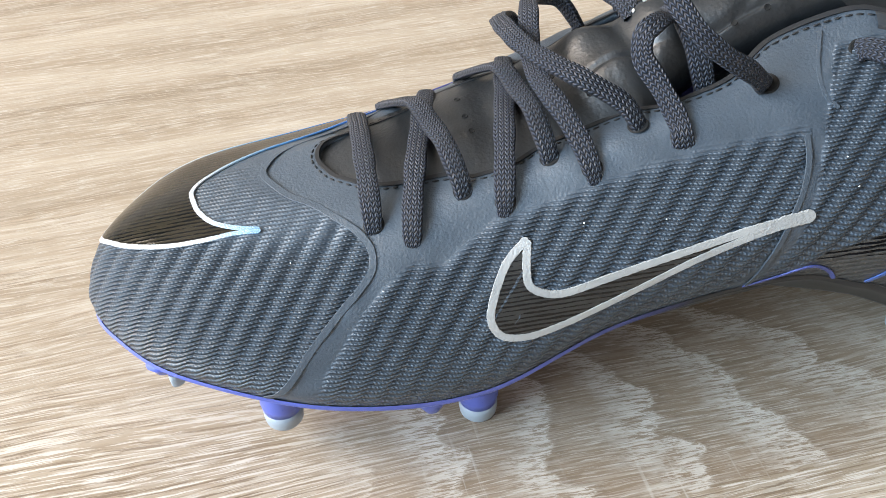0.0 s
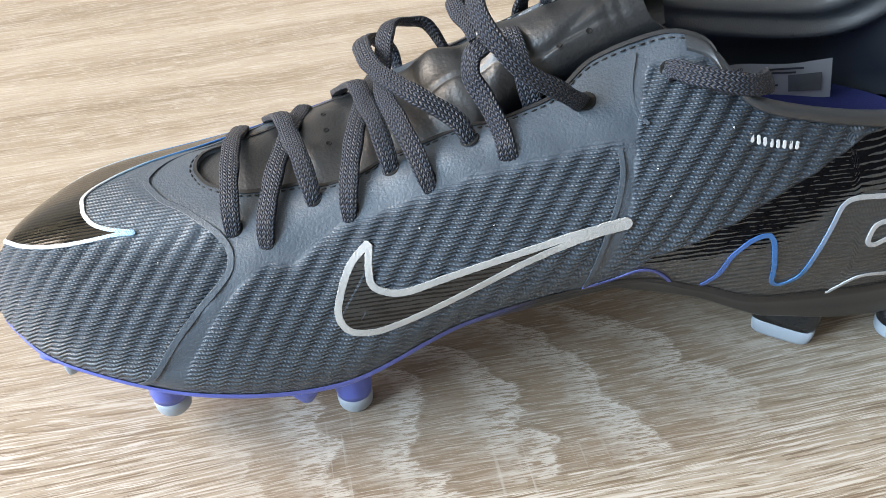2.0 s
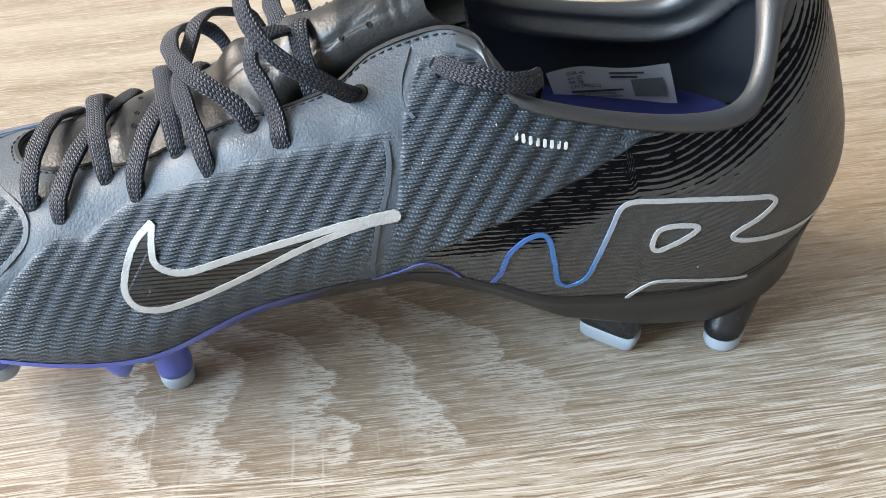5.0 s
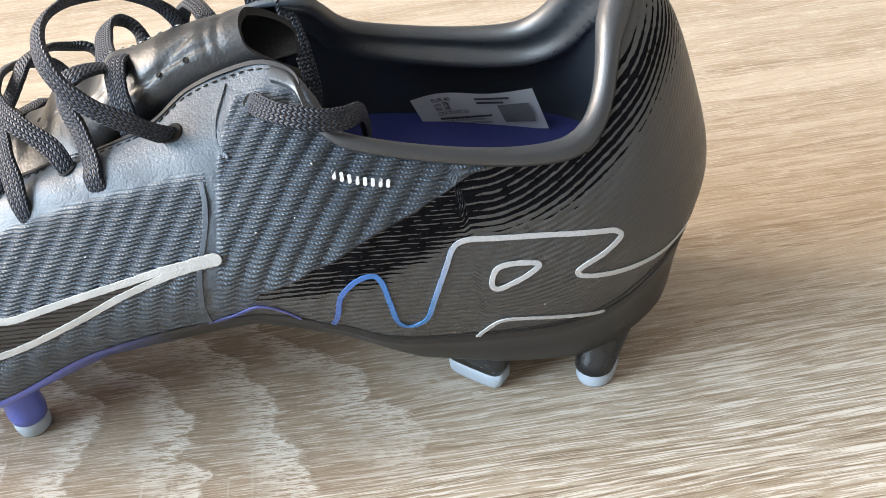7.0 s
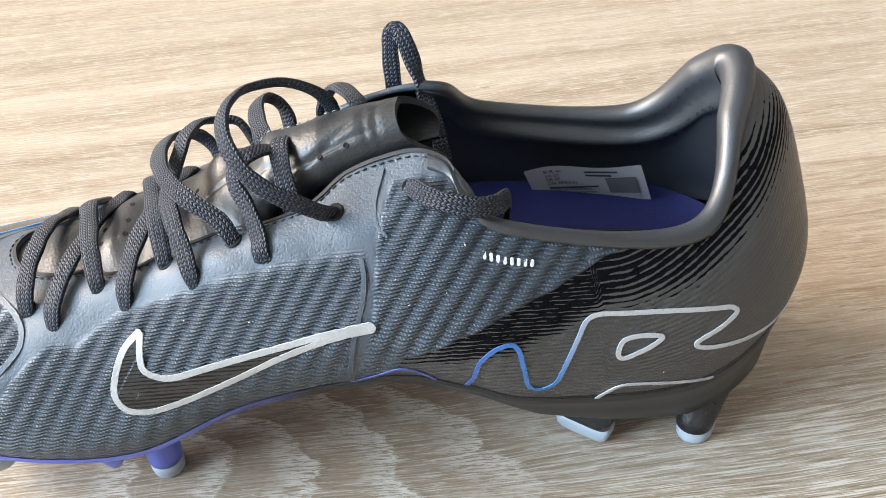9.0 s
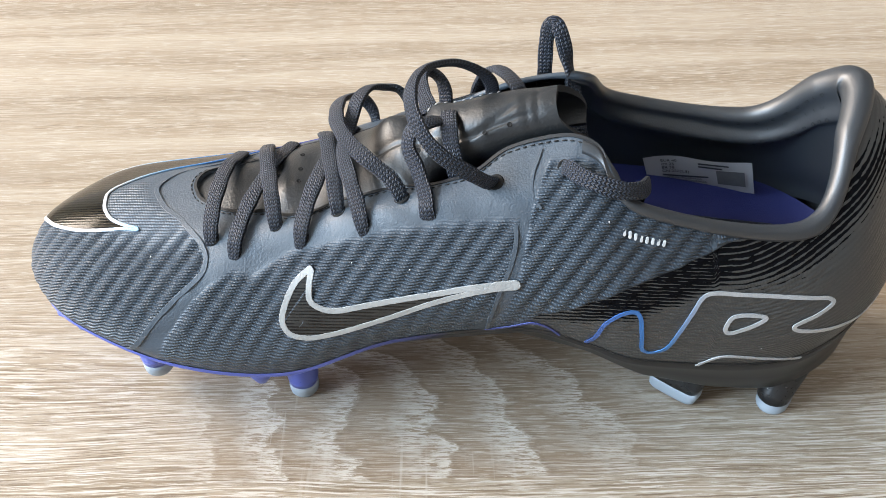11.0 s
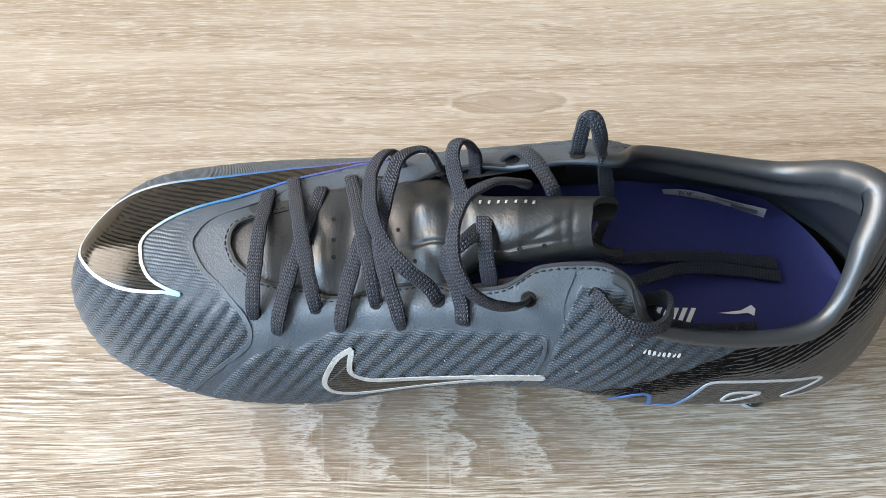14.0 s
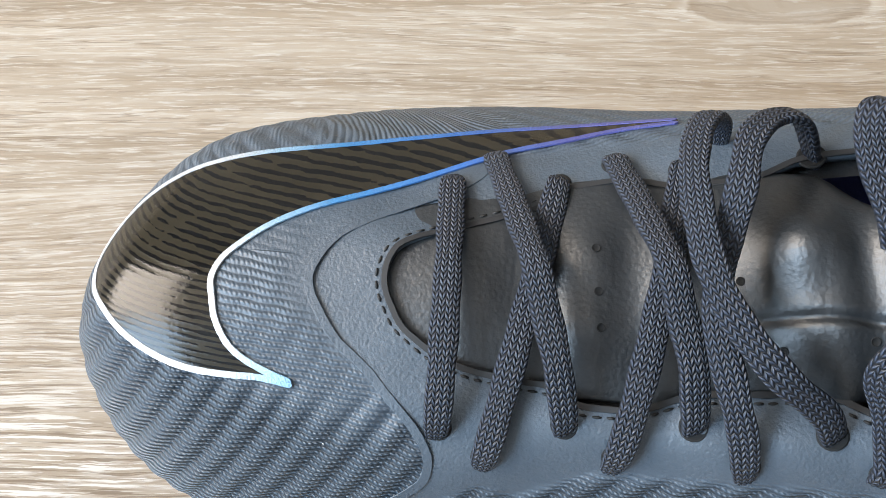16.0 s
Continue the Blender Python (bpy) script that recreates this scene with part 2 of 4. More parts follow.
def upper_skin():
    """Matt knit skin: rows of small stitches on the moulded bands, pebbled where it is smooth, a grey film at the heel with glossy black dashes."""
    m, t, b = nodes_of("knit_skin")
    knit, film, black = (attr(t, k).outputs["Fac"] for k in ("knit", "film", "black"))
    rib, band, along = (attr(t, k).outputs["Fac"] for k in ("rib", "band", "along"))
    v = coords(t)
    grain = noise_tex(t, v, 1900.0, 3, 0.6)
    big = noise_tex(t, v, 45.0, 4)
    mid = noise_tex(t, v, 260.0, 3)
    crease = noise_tex(t, coords(t, (1, 1, 1.6)), 150.0, 3, 0.6, 0.8)
    cell = t.nodes.new("ShaderNodeTexVoronoi")
    cell.feature = "SMOOTH_F1"
    put(t, cell, "Vector", v)
    put(t, cell, "Scale", 1700.0)
    mask = ramp(t, film, (0.485, 0.0), (0.515, 1.0))
    phase = mth(t, "ADD", rib, mth(t, "MULTIPLY_ADD", mth(t, "SINE", band), mth(t, "MULTIPLY", mth(t, "MULTIPLY", knit, mth(t, "SUBTRACT", 1.0, mask)), 1.1), mth(t, "MULTIPLY", mid, 1.1)))
    wave = mth(t, "SINE", phase)
    ribs = mth(t, "MULTIPLY_ADD", wave, 0.5, 0.5)
    bead = mth(t, "MULTIPLY_ADD", mth(t, "SINE", mth(t, "ADD", mth(t, "MULTIPLY", phase, 0.5), along)), 0.5, 0.5)
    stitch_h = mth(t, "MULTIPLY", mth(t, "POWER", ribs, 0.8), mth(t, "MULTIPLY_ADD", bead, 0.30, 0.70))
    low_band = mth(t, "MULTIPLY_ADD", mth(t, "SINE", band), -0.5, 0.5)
    dash_at = mth(t, "ADD", mth(t, "MULTIPLY", ribs, 0.85), mth(t, "MULTIPLY", mth(t, "SUBTRACT", noise_tex(t, coords(t, (0.35, 1, 1)), 800.0, 3), 0.5), 1.1))
    dash = mth(t, "MULTIPLY", mth(t, "LESS_THAN", dash_at, black), mask)
    col = mix(t, big, (0.061, 0.086, 0.115, 1), (0.090, 0.122, 0.160, 1))
    col = mix(t, mth(t, "MULTIPLY_ADD", knit, -0.50, 0.50), col, (0.034, 0.041, 0.049, 1))
    col = mix(t, mth(t, "MULTIPLY", grain, 0.35), col, (0.028, 0.036, 0.046, 1))
    # stitch gaps and band grooves darkened: their shade is put into the colour
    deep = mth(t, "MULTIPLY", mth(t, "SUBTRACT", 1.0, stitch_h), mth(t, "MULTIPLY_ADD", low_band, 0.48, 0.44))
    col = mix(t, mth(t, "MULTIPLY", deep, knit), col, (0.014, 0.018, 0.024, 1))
    shine = mix(t, big, (0.042, 0.042, 0.041, 1), (0.056, 0.055, 0.053, 1))
    shine = mix(t, mth(t, "MULTIPLY", mth(t, "SUBTRACT", 1.0, ribs), 0.25), shine, (0.018, 0.018, 0.018, 1))
    col = mix(t, mask, col, shine)
    col = mix(t, dash, col, (0.005, 0.005, 0.006, 1))
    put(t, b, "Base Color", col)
    rough = mth(t, "MULTIPLY_ADD", grain, 0.14, mth(t, "MULTIPLY_ADD", mid, 0.10, 0.36))
    rough = mth(t, "MULTIPLY_ADD", mask, -0.10, rough)
    put(t, b, "Roughness", mth(t, "MULTIPLY_ADD", dash, -0.14, rough))
    put(t, b, "Specular IOR Level", mth(t, "MULTIPLY_ADD", dash, -0.55, mth(t, "MULTIPLY_ADD", mask, -0.05, 0.62)))
    h = mth(t, "MULTIPLY", mth(t, "MULTIPLY", stitch_h, mth(t, "MULTIPLY", knit, 2.0)), mth(t, "MULTIPLY_ADD", mask, -0.65, 1.0))
    peb = mth(t, "MULTIPLY", mth(t, "MULTIPLY", cell.outputs[0], -0.22), mth(t, "MULTIPLY", mth(t, "MULTIPLY_ADD", mask, -0.9, 1.0), mth(t, "MULTIPLY_ADD", knit, -0.7, 1.0)))
    h = mth(t, "ADD", h, mth(t, "ADD", mth(t, "MULTIPLY", grain, 0.40), peb))
    h = mth(t, "ADD", h, mth(t, "MULTIPLY_ADD", crease, 0.50, mth(t, "MULTIPLY", mid, 0.1)))
    bump(t, b, h, 0.00028)
    return m


M["skin"] = upper_skin()
M["tongue"] = leather_like("tongue_leather", (0.011, 0.013, 0.015), 0.43, 0.00009, 1300.0, 0.7)
M["collar"] = leather_like("collar_leather", (0.022, 0.026, 0.031), 0.43, 0.00005, 2300.0, 0.9)
M["lining"] = basic("lining_cloth", (0.010, 0.010, 0.011), 0.85, grain=0.00015, scale=1500)
M["insole"] = basic("insole_foam", (0.012, 0.017, 0.105), 0.75, grain=0.00015, scale=1800, vary=0.12)
M["silver"] = basic("silver_foil", (0.42, 0.42, 0.41), 0.50, metal=0.25, grain=0.00022, scale=1500, vary=0.30)
M["white_print"] = basic("white_print", (0.70, 0.71, 0.72), 0.5, vary=0.08)
M["tip"] = basic("pale_stud_tip", (0.30, 0.34, 0.38), 0.45, vary=0.08)
M["edge"] = basic("cut_edge", (0.012, 0.012, 0.013), 0.6)
M["thread"] = basic("black_thread", (0.010, 0.010, 0.010), 0.7)
M["paper"] = basic("label_cloth", (0.52, 0.52, 0.54), 0.85, vary=0.05)
M["ink"] = basic("label_ink", (0.06, 0.06, 0.07), 0.8)


def plate_plastic():
    """Moulded sole plastic: violet blue under the forefoot, running into black at the arch."""
    m, t, b = nodes_of("sole_plastic")
    sep = t.nodes.new("ShaderNodeSeparateXYZ")
    put(t, sep, 0, coords(t))
    f = mth(t, "MULTIPLY_ADD", sep.outputs[0], 28.0, 1.05, True)
    put(t, b, "Base Color", mix(t, f, (0.10, 0.13, 0.45, 1), (0.012, 0.012, 0.013, 1)))
    put(t, b, "Roughness", 0.34)
    return m


M["plate"] = plate_plastic()


def line_foil(name, stops, rough=0.42):
    """Printed foil whose colour changes along the boot's length."""
    m, t, b = nodes_of(name)
    sep = t.nodes.new("ShaderNodeSeparateXYZ")
    v = coords(t)
    put(t, sep, 0, v)
    f = mth(t, "MULTIPLY_ADD", sep.outputs[0], 3.5, 0.5, True)
    grain = noise_tex(t, v, 2600.0, 2)
    col = ramp(t, f, *[(x * 3.5 + 0.5, c) for x, c in stops])
    put(t, b, "Base Color", mix(t, mth(t, "MULTIPLY", grain, 0.55), col, (0.14, 0.16, 0.20, 1)))
    put(t, b, "Roughness", rough)
    put(t, b, "Metallic", 0.25)
    bump(t, b, grain, 0.00018)
    return m


M["foil_toe"] = line_foil("toe_foil", [(-.103, (0.60, 0.61, 0.62)), (-.094, (0.30, 0.48, 0.62)), (-.084, (0.03, 0.24, 0.55)), (-.062, (0.015, 0.13, 0.48)), (-.045, (0.06, 0.06, 0.30))])
M["foil_heel"] = line_foil("heel_foil", [(.03, (0.06, 0.08, 0.36)), (.046, (0.015, 0.17, 0.56)), (.058, (0.03, 0.22, 0.58)), (.067, (0.60, 0.61, 0.62))])
M["plate_stud"] = basic("violet_plastic", (0.10, 0.13, 0.45), 0.32, vary=0.08)
M["edge_gloss"] = basic("black_plastic", (0.014, 0.014, 0.015), 0.3, vary=0.1)
M["hole"] = basic("hole_shade", (0.004, 0.004, 0.004), 0.9)
M["ink_grey"] = basic("grey_patch", (0.16, 0.16, 0.17), 0.85, vary=0.3, scale=3000)


def dashed_print(name, brown, turn_y, rows, amount, rough, spec=0.4):
    """Glossy brown-black print over the ribs: black dashes in rows, thinning out in patches."""
    m, t, b = nodes_of(name)
    v = coords(t)
    sep = t.nodes.new("ShaderNodeSeparateXYZ")
    put(t, sep, 0, v)
    x, y, z = sep.outputs[0], sep.outputs[1], sep.outputs[2]
    q = mth(t, "ADD", mth(t, "MULTIPLY", y, turn_y), mth(t, "ADD", mth(t, "MULTIPLY", z, 1.0 if turn_y else 0.0), mth(t, "MULTIPLY", x, 0.06)))
    wob = noise_tex(t, v, 260.0, 3)
    rib = mth(t, "SINE", mth(t, "MULTIPLY_ADD", q, rows, mth(t, "MULTIPLY", wob, 2.0)))
    bits = noise_tex(t, coords(t, (0.30, 1, 1)), 560.0, 3)
    patch = noise_tex(t, coords(t, (0.7, 1, 1), (0, 0, 35)), 85.0, 3)
    dash = mth(t, "GREATER_THAN", mth(t, "ADD", mth(t, "MULTIPLY_ADD", rib, 0.80, mth(t, "MULTIPLY", mth(t, "SUBTRACT", bits, 0.5), 3.0)), mth(t, "MULTIPLY", mth(t, "SUBTRACT", patch, 0.5), 2.4)), amount)
    big = noise_tex(t, v, 90.0, 3)
    col = mix(t, big, (*[c * 0.75 for c in brown], 1), (*[c * 1.2 for c in brown], 1))
    put(t, b, "Base Color", mix(t, dash, col, (0.005, 0.005, 0.005, 1)))
    put(t, b, "Roughness", mth(t, "MULTIPLY_ADD", dash, -0.08, rough))
    put(t, b, "Specular IOR Level", spec)
    bump(t, b, mth(t, "MULTIPLY_ADD", rib, 0.25, mth(t, "MULTIPLY", noise_tex(t, v, 1100.0, 3), 1.2)), 0.00003)
    return m


M["gloss"] = dashed_print("gloss_black_print", (0.030, 0.029, 0.027), 1.0, 5000.0, 0.16, 0.34)
M["toe_gloss"] = dashed_print("toe_gloss_print", (0.024, 0.020, 0.013), 1.0, 5200.0, 0.30, 0.17, 0.22)


def lace_cloth():
    """Flat braid: four columns of slanted stitches that mirror from column to column."""
    m, t, b = nodes_of("braided_lace")
    across, along = attr(t, "across").outputs["Fac"], attr(t, "along").outputs["Fac"]
    c = mth(t, "MULTIPLY", mth(t, "ADD", across, 1.0), 4.0)
    fr = mth(t, "PINGPONG", c, 1.0)
    ph = mth(t, "ADD", mth(t, "MULTIPLY", along, 2 * math.pi / 0.00105), mth(t, "MULTIPLY", fr, 3.6))
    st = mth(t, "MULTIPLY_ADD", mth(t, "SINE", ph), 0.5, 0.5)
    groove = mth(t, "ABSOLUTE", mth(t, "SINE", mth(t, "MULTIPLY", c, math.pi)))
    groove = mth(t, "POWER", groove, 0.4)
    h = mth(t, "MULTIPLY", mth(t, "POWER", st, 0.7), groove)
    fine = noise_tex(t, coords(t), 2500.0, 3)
    # colour follows stitch height, painting shade into the gaps of the braid
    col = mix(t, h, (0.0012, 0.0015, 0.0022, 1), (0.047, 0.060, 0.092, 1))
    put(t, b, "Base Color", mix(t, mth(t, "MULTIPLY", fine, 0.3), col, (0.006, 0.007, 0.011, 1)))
    put(t, b, "Roughness", 0.55)
    put(t, b, "Sheen Weight", 0.0)
    bump(t, b, mth(t, "MULTIPLY_ADD", fine, 0.15, h), 0.00038)
    return m


M["lace"] = lace_cloth()


# ---- mesh helpers ----
def part(name, mesh, material, parent, label="", smooth=True):
    """Link a bmesh or mesh as one object under a thing or a part."""
    if isinstance(mesh, bmesh.types.BMesh):
        me = bpy.data.meshes.new(name)
        mesh.to_mesh(me)
        mesh.free()
    else:
        me = mesh
    me.materials.append(material)
    me.shade_smooth() if smooth else me.shade_flat()
    ob = new(name, me)
    ob.parent = parent
    if label:
        tagged(ob, label)
    return ob


def grid_mesh(name, P, closed_u=False, closed_v=False, flip=False):
    """A mesh from an array of points (nu, nv, 3)."""
    nu, nv = P.shape[:2]
    i, j = np.meshgrid(np.arange(nu if closed_u else nu - 1), np.arange(nv if closed_v else nv - 1), indexing="ij")
    i2, j2 = (i + 1) % nu, (j + 1) % nv
    q = np.stack([i * nv + j, i2 * nv + j, i2 * nv + j2, i * nv + j2], -1).reshape(-1, 4)
    if flip:
        q = q[:, ::-1]
    me = bpy.data.meshes.new(name)
    me.from_pydata(P.reshape(-1, 3).tolist(), [], q.tolist())
    me.update()
    return me


def catmull(C, u, closed):
    """Points of a Catmull-Rom curve through the rows of C at u (0 to 1)."""
    C = np.asarray(C, float)
    n = len(C)
    f = np.asarray(u, float) * (n if closed else n - 1)
    k = np.floor(f).astype(int)
    if not closed:
        k = np.clip(k, 0, n - 2)
    w = (f - k)[:, None] if C.ndim == 2 else (f - k).reshape(-1, *[1] * (C.ndim - 1))
    if closed:
        a, b, c, d = C[(k - 1) % n], C[k % n], C[(k + 1) % n], C[(k + 2) % n]
    else:
        E = np.concatenate([2 * C[:1] - C[1:2], C, 2 * C[-1:] - C[-2:-1]])
        a, b, c, d = E[k], E[k + 1], E[k + 2], E[k + 3]
    return 0.5 * (2 * b + (c - a) * w + (2 * a - 5 * b + 4 * c - d) * w ** 2 + (3 * b - a - 3 * c + d) * w ** 3)


def sstep(a, b, x):
    w = np.clip((np.asarray(x) - a) / (b - a), 0, 1)
    return w * w * (3 - 2 * w)


def box(bm, size, at, bevel=0.0):
    made = bmesh.ops.create_cube(bm, size=1.0, matrix=Matrix.Translation(at) @ Matrix.Diagonal((*size, 1)))
    if bevel:
        edges = {e for v in made["verts"] for e in v.link_edges}
        bmesh.ops.bevel(bm, geom=list(edges), offset=bevel, segments=2, affect="EDGES")


# ---- the room ----
def structure(name, boxes, material, label):
    bm = bmesh.new()
    for size, at in boxes:
        box(bm, size, at)
    me = bpy.data.meshes.new(name)
    bm.to_mesh(me)
    bm.free()
    me.materials.append(material)
    return tagged(new(name, me), label, kind="structure")


# unseen walls and ceiling, added to close the place and set the bounce
R, H = ROOM, 2.6
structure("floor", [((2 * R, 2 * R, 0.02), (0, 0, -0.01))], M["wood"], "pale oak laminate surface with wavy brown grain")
structure("ceiling", [((2 * R, 2 * R, 0.1), (0, 0, H + 0.05))], M["ceiling"], "plain pale painted ceiling")
structure("wall_north", [((2 * R, 0.1, H), (0, R + 0.05, H / 2))], M["wall"], "plain grey painted wall")
structure("wall_south", [((2 * R, 0.1, H), (0, -R - 0.05, H / 2))], M["wall"], "plain grey painted wall")
structure("wall_east", [((0.1, 2 * R, H), (R + 0.05, 0, H / 2))], M["wall"], "plain grey painted wall")
wy, wz, ww, wh = WINDOW["y"], WINDOW["z"], WINDOW["wide"] / 2, WINDOW["high"] / 2
structure("wall_west", [((0.1, R + wy - ww, H), (-R - 0.05, (-R + wy - ww) / 2, H / 2)),
                        ((0.1, R - wy - ww, H), (-R - 0.05, (R + wy + ww) / 2, H / 2)),
                        ((0.1, 2 * ww, wz - wh), (-R - 0.05, wy, (wz - wh) / 2)),
                        ((0.1, 2 * ww, H - wz - wh), (-R - 0.05, wy, (H + wz + wh) / 2))], M["wall"], "plain grey wall with a window opening")

# ---- the boot ----
boot = tagged(new("football_boot"), "black textured football boot with silver outlines and violet studded sole", "boot")

# Rails of the upper, each round the foot from the toe tip along the outer side to the heel and back along the inner side.
WELT = [(-.1300, -.001, .0315), (-.1235, -.0168, .0320), (-.110, -.0295, .0308), (-.082, -.0395, .0245), (-.050, -.0405, .0205), (-.018, -.039, .0320),
        (.018, -.041, .0380), (.037, -.043, .0330), (.055, -.0455, .0270), (.095, -.0460, .0262), (.118, -.034, .035), (.1265, -.013, .039),
        (.118, .007, .035), (.095, .018, .0265), (.055, .022, .0285), (.037, .025, .0345), (.018, .0255, .0395), (-.018, .0315, .0340),
        (-.050, .037, .0205), (-.080, .0355, .0245), (-.105, .0295, .0315), (-.119, .019, .034)]
WAIST = [(-.1305, 0, .039), (-.1245, -.0178, .041), (-.110, -.0322, .0395), (-.083, -.0415, .034), (-.050, -.0440, .032), (-.018, -.0435, .043),
         (.018, -.0460, .049), (.037, -.0490, .046), (.055, -.0510, .043), (.0955, -.0500, .043), (.1192, -.0375, .048), (.1306, -.013, .051),
         (.1185, .0115, .048), (.096, .025, .043), (.055, .029, .043), (.037, .0275, .046), (.018, .0295, .049), (-.018, .0345, .042),
         (-.050, .0418, .032), (-.081, .0402, .034), (-.107, .0325, .0395), (-.1225, .0175, .041)]
SHOULDER = [(-.124, .0005, .049), (-.117, -.0140, .0505), (-.104, -.0255, .0505), (-.079, -.0340, .0495), (-.048, -.0385, .0505), (-.016, -.0420, .057),
            (.018, -.0465, .062), (.036, -.0488, .061), (.053, -.0490, .060), (.0955, -.0465, .058), (.1158, -.0343, .064), (.1276, -.011, .068),
            (.1150, .0095, .064), (.096, .023, .058), (.053, .028, .060), (.036, .0265, .061), (.018, .0275, .062), (-.016, .0305, .056),
            (-.048, .0325, .0495), (-.078, .0305, .0485), (-.102, .0255, .049), (-.1155, .0140, .0495)]
BROW = [(-.108, .001, .0558), (-.103, -.0075, .0570), (-.092, -.0145, .0577), (-.070, -.0225, .0598), (-.044, -.0275, .0645), (-.012, -.0315, .0745),
        (.019, -.0370, .0800), (.0355, -.0415, .0805), (.051, -.0440, .0745), (.094, -.0410, .0680), (.1120, -.0270, .0810), (.1208, -.009, .0875),
        (.1120, .007, .081), (.094, .018, .068), (.053, .0235, .070), (.037, .0210, .0800), (.021, .0205, .0795), (-.012, .0215, .0710),
        (-.044, .0200, .0615), (-.070, .0175, .0570), (-.090, .0135, .0560), (-.102, .008, .0556)]
EDGE = [(-.0755, -.001, .0620), (-.0745, -.0050, .0620), (-.0715, -.0098, .0622), (-.062, -.0155, .0630), (-.040, -.0195, .0675), (-.008, -.0215, .0775),
        (.022, -.0230, .0910), (.0365, -.0275, .0925), (.047, -.0405, .0825), (.092, -.0385, .0725), (.1048, -.021, .090), (.1108, -.006, .0975),
        (.1048, .005, .0905), (.090, .0145, .0735), (.052, .0190, .077), (.0395, .0080, .0905), (.022, .0090, .0900), (-.008, .0110, .0770),
        (-.040, .0110, .0665), (-.062, .0075, .0625), (-.0715, .0055, .0620), (-.0745, .0030, .0620)]
RAILS = np.array([WELT, WAIST, SHOULDER, BROW, EDGE])          # (5, 22, 3)
NK = RAILS.shape[1]


def upper_points(s, t):
    """Points of the bare upper at s (0 to 1 round the foot) and t (0 at the welt, 1 at the top edge)."""
    round_foot = catmull(RAILS.transpose(1, 0, 2), s, True)     # (ns, 5, 3)
    return catmull(round_foot.transpose(1, 0, 2), t, False).transpose(1, 0, 2)


def normals_of(P):
    du = np.roll(P, -1, 0) - np.roll(P, 1, 0)
    dv = np.gradient(P, axis=1)
    n = np.cross(du, dv)
    return n / np.maximum(np.linalg.norm(n, axis=-1, keepdims=True), 1e-9)


NS, NT = 704, 110
S_, T_ = np.arange(NS) / NS, np.linspace(0, 1, NT)



def set_attr(me, name, values):
    a = me.attributes.new(name, "FLOAT", "POINT")
    a.data.foreach_set("value", np.ascontiguousarray(values, dtype=np.float32).ravel())


def skin_at(u, t, lift=0.0):
    """Points and outward normals of the upper at station numbers u and heights t."""
    u, t = np.asarray(u, float).ravel(), np.asarray(t, float).ravel()

    def at(u, t):
        rails = catmull(RAILS.transpose(1, 0, 2), (u / NK) % 1.0, True)          # (n, 5, 3)
        f = np.clip(t, 0, 1) * 4
        k = np.clip(np.floor(f).astype(int), 0, 3)
        w = (f - k)[:, None]
        E = np.concatenate([2 * rails[:, :1] - rails[:, 1:2], rails, 2 * rails[:, -1:] - rails[:, -2:-1]], 1)
        i = np.arange(len(u))
        a, b, c, d = E[i, k], E[i, k + 1], E[i, k + 2], E[i, k + 3]
        return 0.5 * (2 * b + (c - a) * w + (2 * a - 5 * b + 4 * c - d) * w ** 2 + (3 * b - a - 3 * c + d) * w ** 3)

    p = at(u, t)
    h = 0.004
    du = at(u + h * 4, t) - at(u - h * 4, t)
    dt = at(u, np.clip(t + h, 0, 1)) - at(u, np.clip(t - h, 0, 1))
    n = np.cross(du, dt)
    n /= np.maximum(np.linalg.norm(n, axis=1, keepdims=True), 1e-12)
    return p + n * lift, n


def curve_ut(ctrl, n, closed=False):
    return catmull(np.array(ctrl, float), np.linspace(0, 1, n, endpoint=not closed), closed)


def strip(name, ctrl, width, material, parent, lift=0.0004, n=160, closed=False, taper=0.0, label=""):
    """A thin raised print line that follows the upper through the control points (station, height)."""
    ut = curve_ut(ctrl, n, closed)
    p, nn = skin_at(ut[:, 0], ut[:, 1])
    tan = np.roll(p, -1, 0) - np.roll(p, 1, 0)
    if not closed:
        tan[0], tan[-1] = p[1] - p[0], p[-1] - p[-2]
    tan /= np.maximum(np.linalg.norm(tan, axis=1, keepdims=True), 1e-12)
    side = np.cross(nn, tan)
    w = np.full(n, width / 2)
    if not closed:
        d = np.concatenate([[0], np.cumsum(np.linalg.norm(np.diff(p, axis=0), axis=1))])
        ends = np.minimum(d, d[-1] - d)
        w *= np.sqrt(np.clip(1 - (1 - np.clip(ends / (width / 2), 0, 1)) ** 2, 0.01, 1))
        if taper:
            w *= np.clip(ends / taper, 0.15, 1)
    w *= 1 + 0.06 * np.sin(np.arange(n) * 0.9) * np.sin(np.arange(n) * 0.37)
    rows = [p + side * (w * f)[:, None] + nn * h for f, h in ((-1.0, .00010), (-0.985, lift * 0.9), (-0.94, lift), (-0.84, lift), (0.0, lift), (0.84, lift), (0.94, lift), (0.985, lift * 0.9), (1.0, .00010))]
    me = grid_mesh(name, np.stack(rows, 1), closed_u=closed)
    return part(name, me, material, parent, label)


def fill_ut(name, one, two, material, parent, lift=0.00030, n=160, m=24, label=""):
    """A printed field between two lines on the upper."""
    a, b = curve_ut(one, n), curve_ut(two, n)
    f = np.linspace(0, 1, m)[None, :, None]
    ut = a[:, None] * (1 - f) + b[:, None] * f
    p, nn = skin_at(ut[..., 0], ut[..., 1], lift)
    me = grid_mesh(name, p.reshape(n, m, 3), flip=True)
    ob = part(name, me, material, parent, label)
    return ob


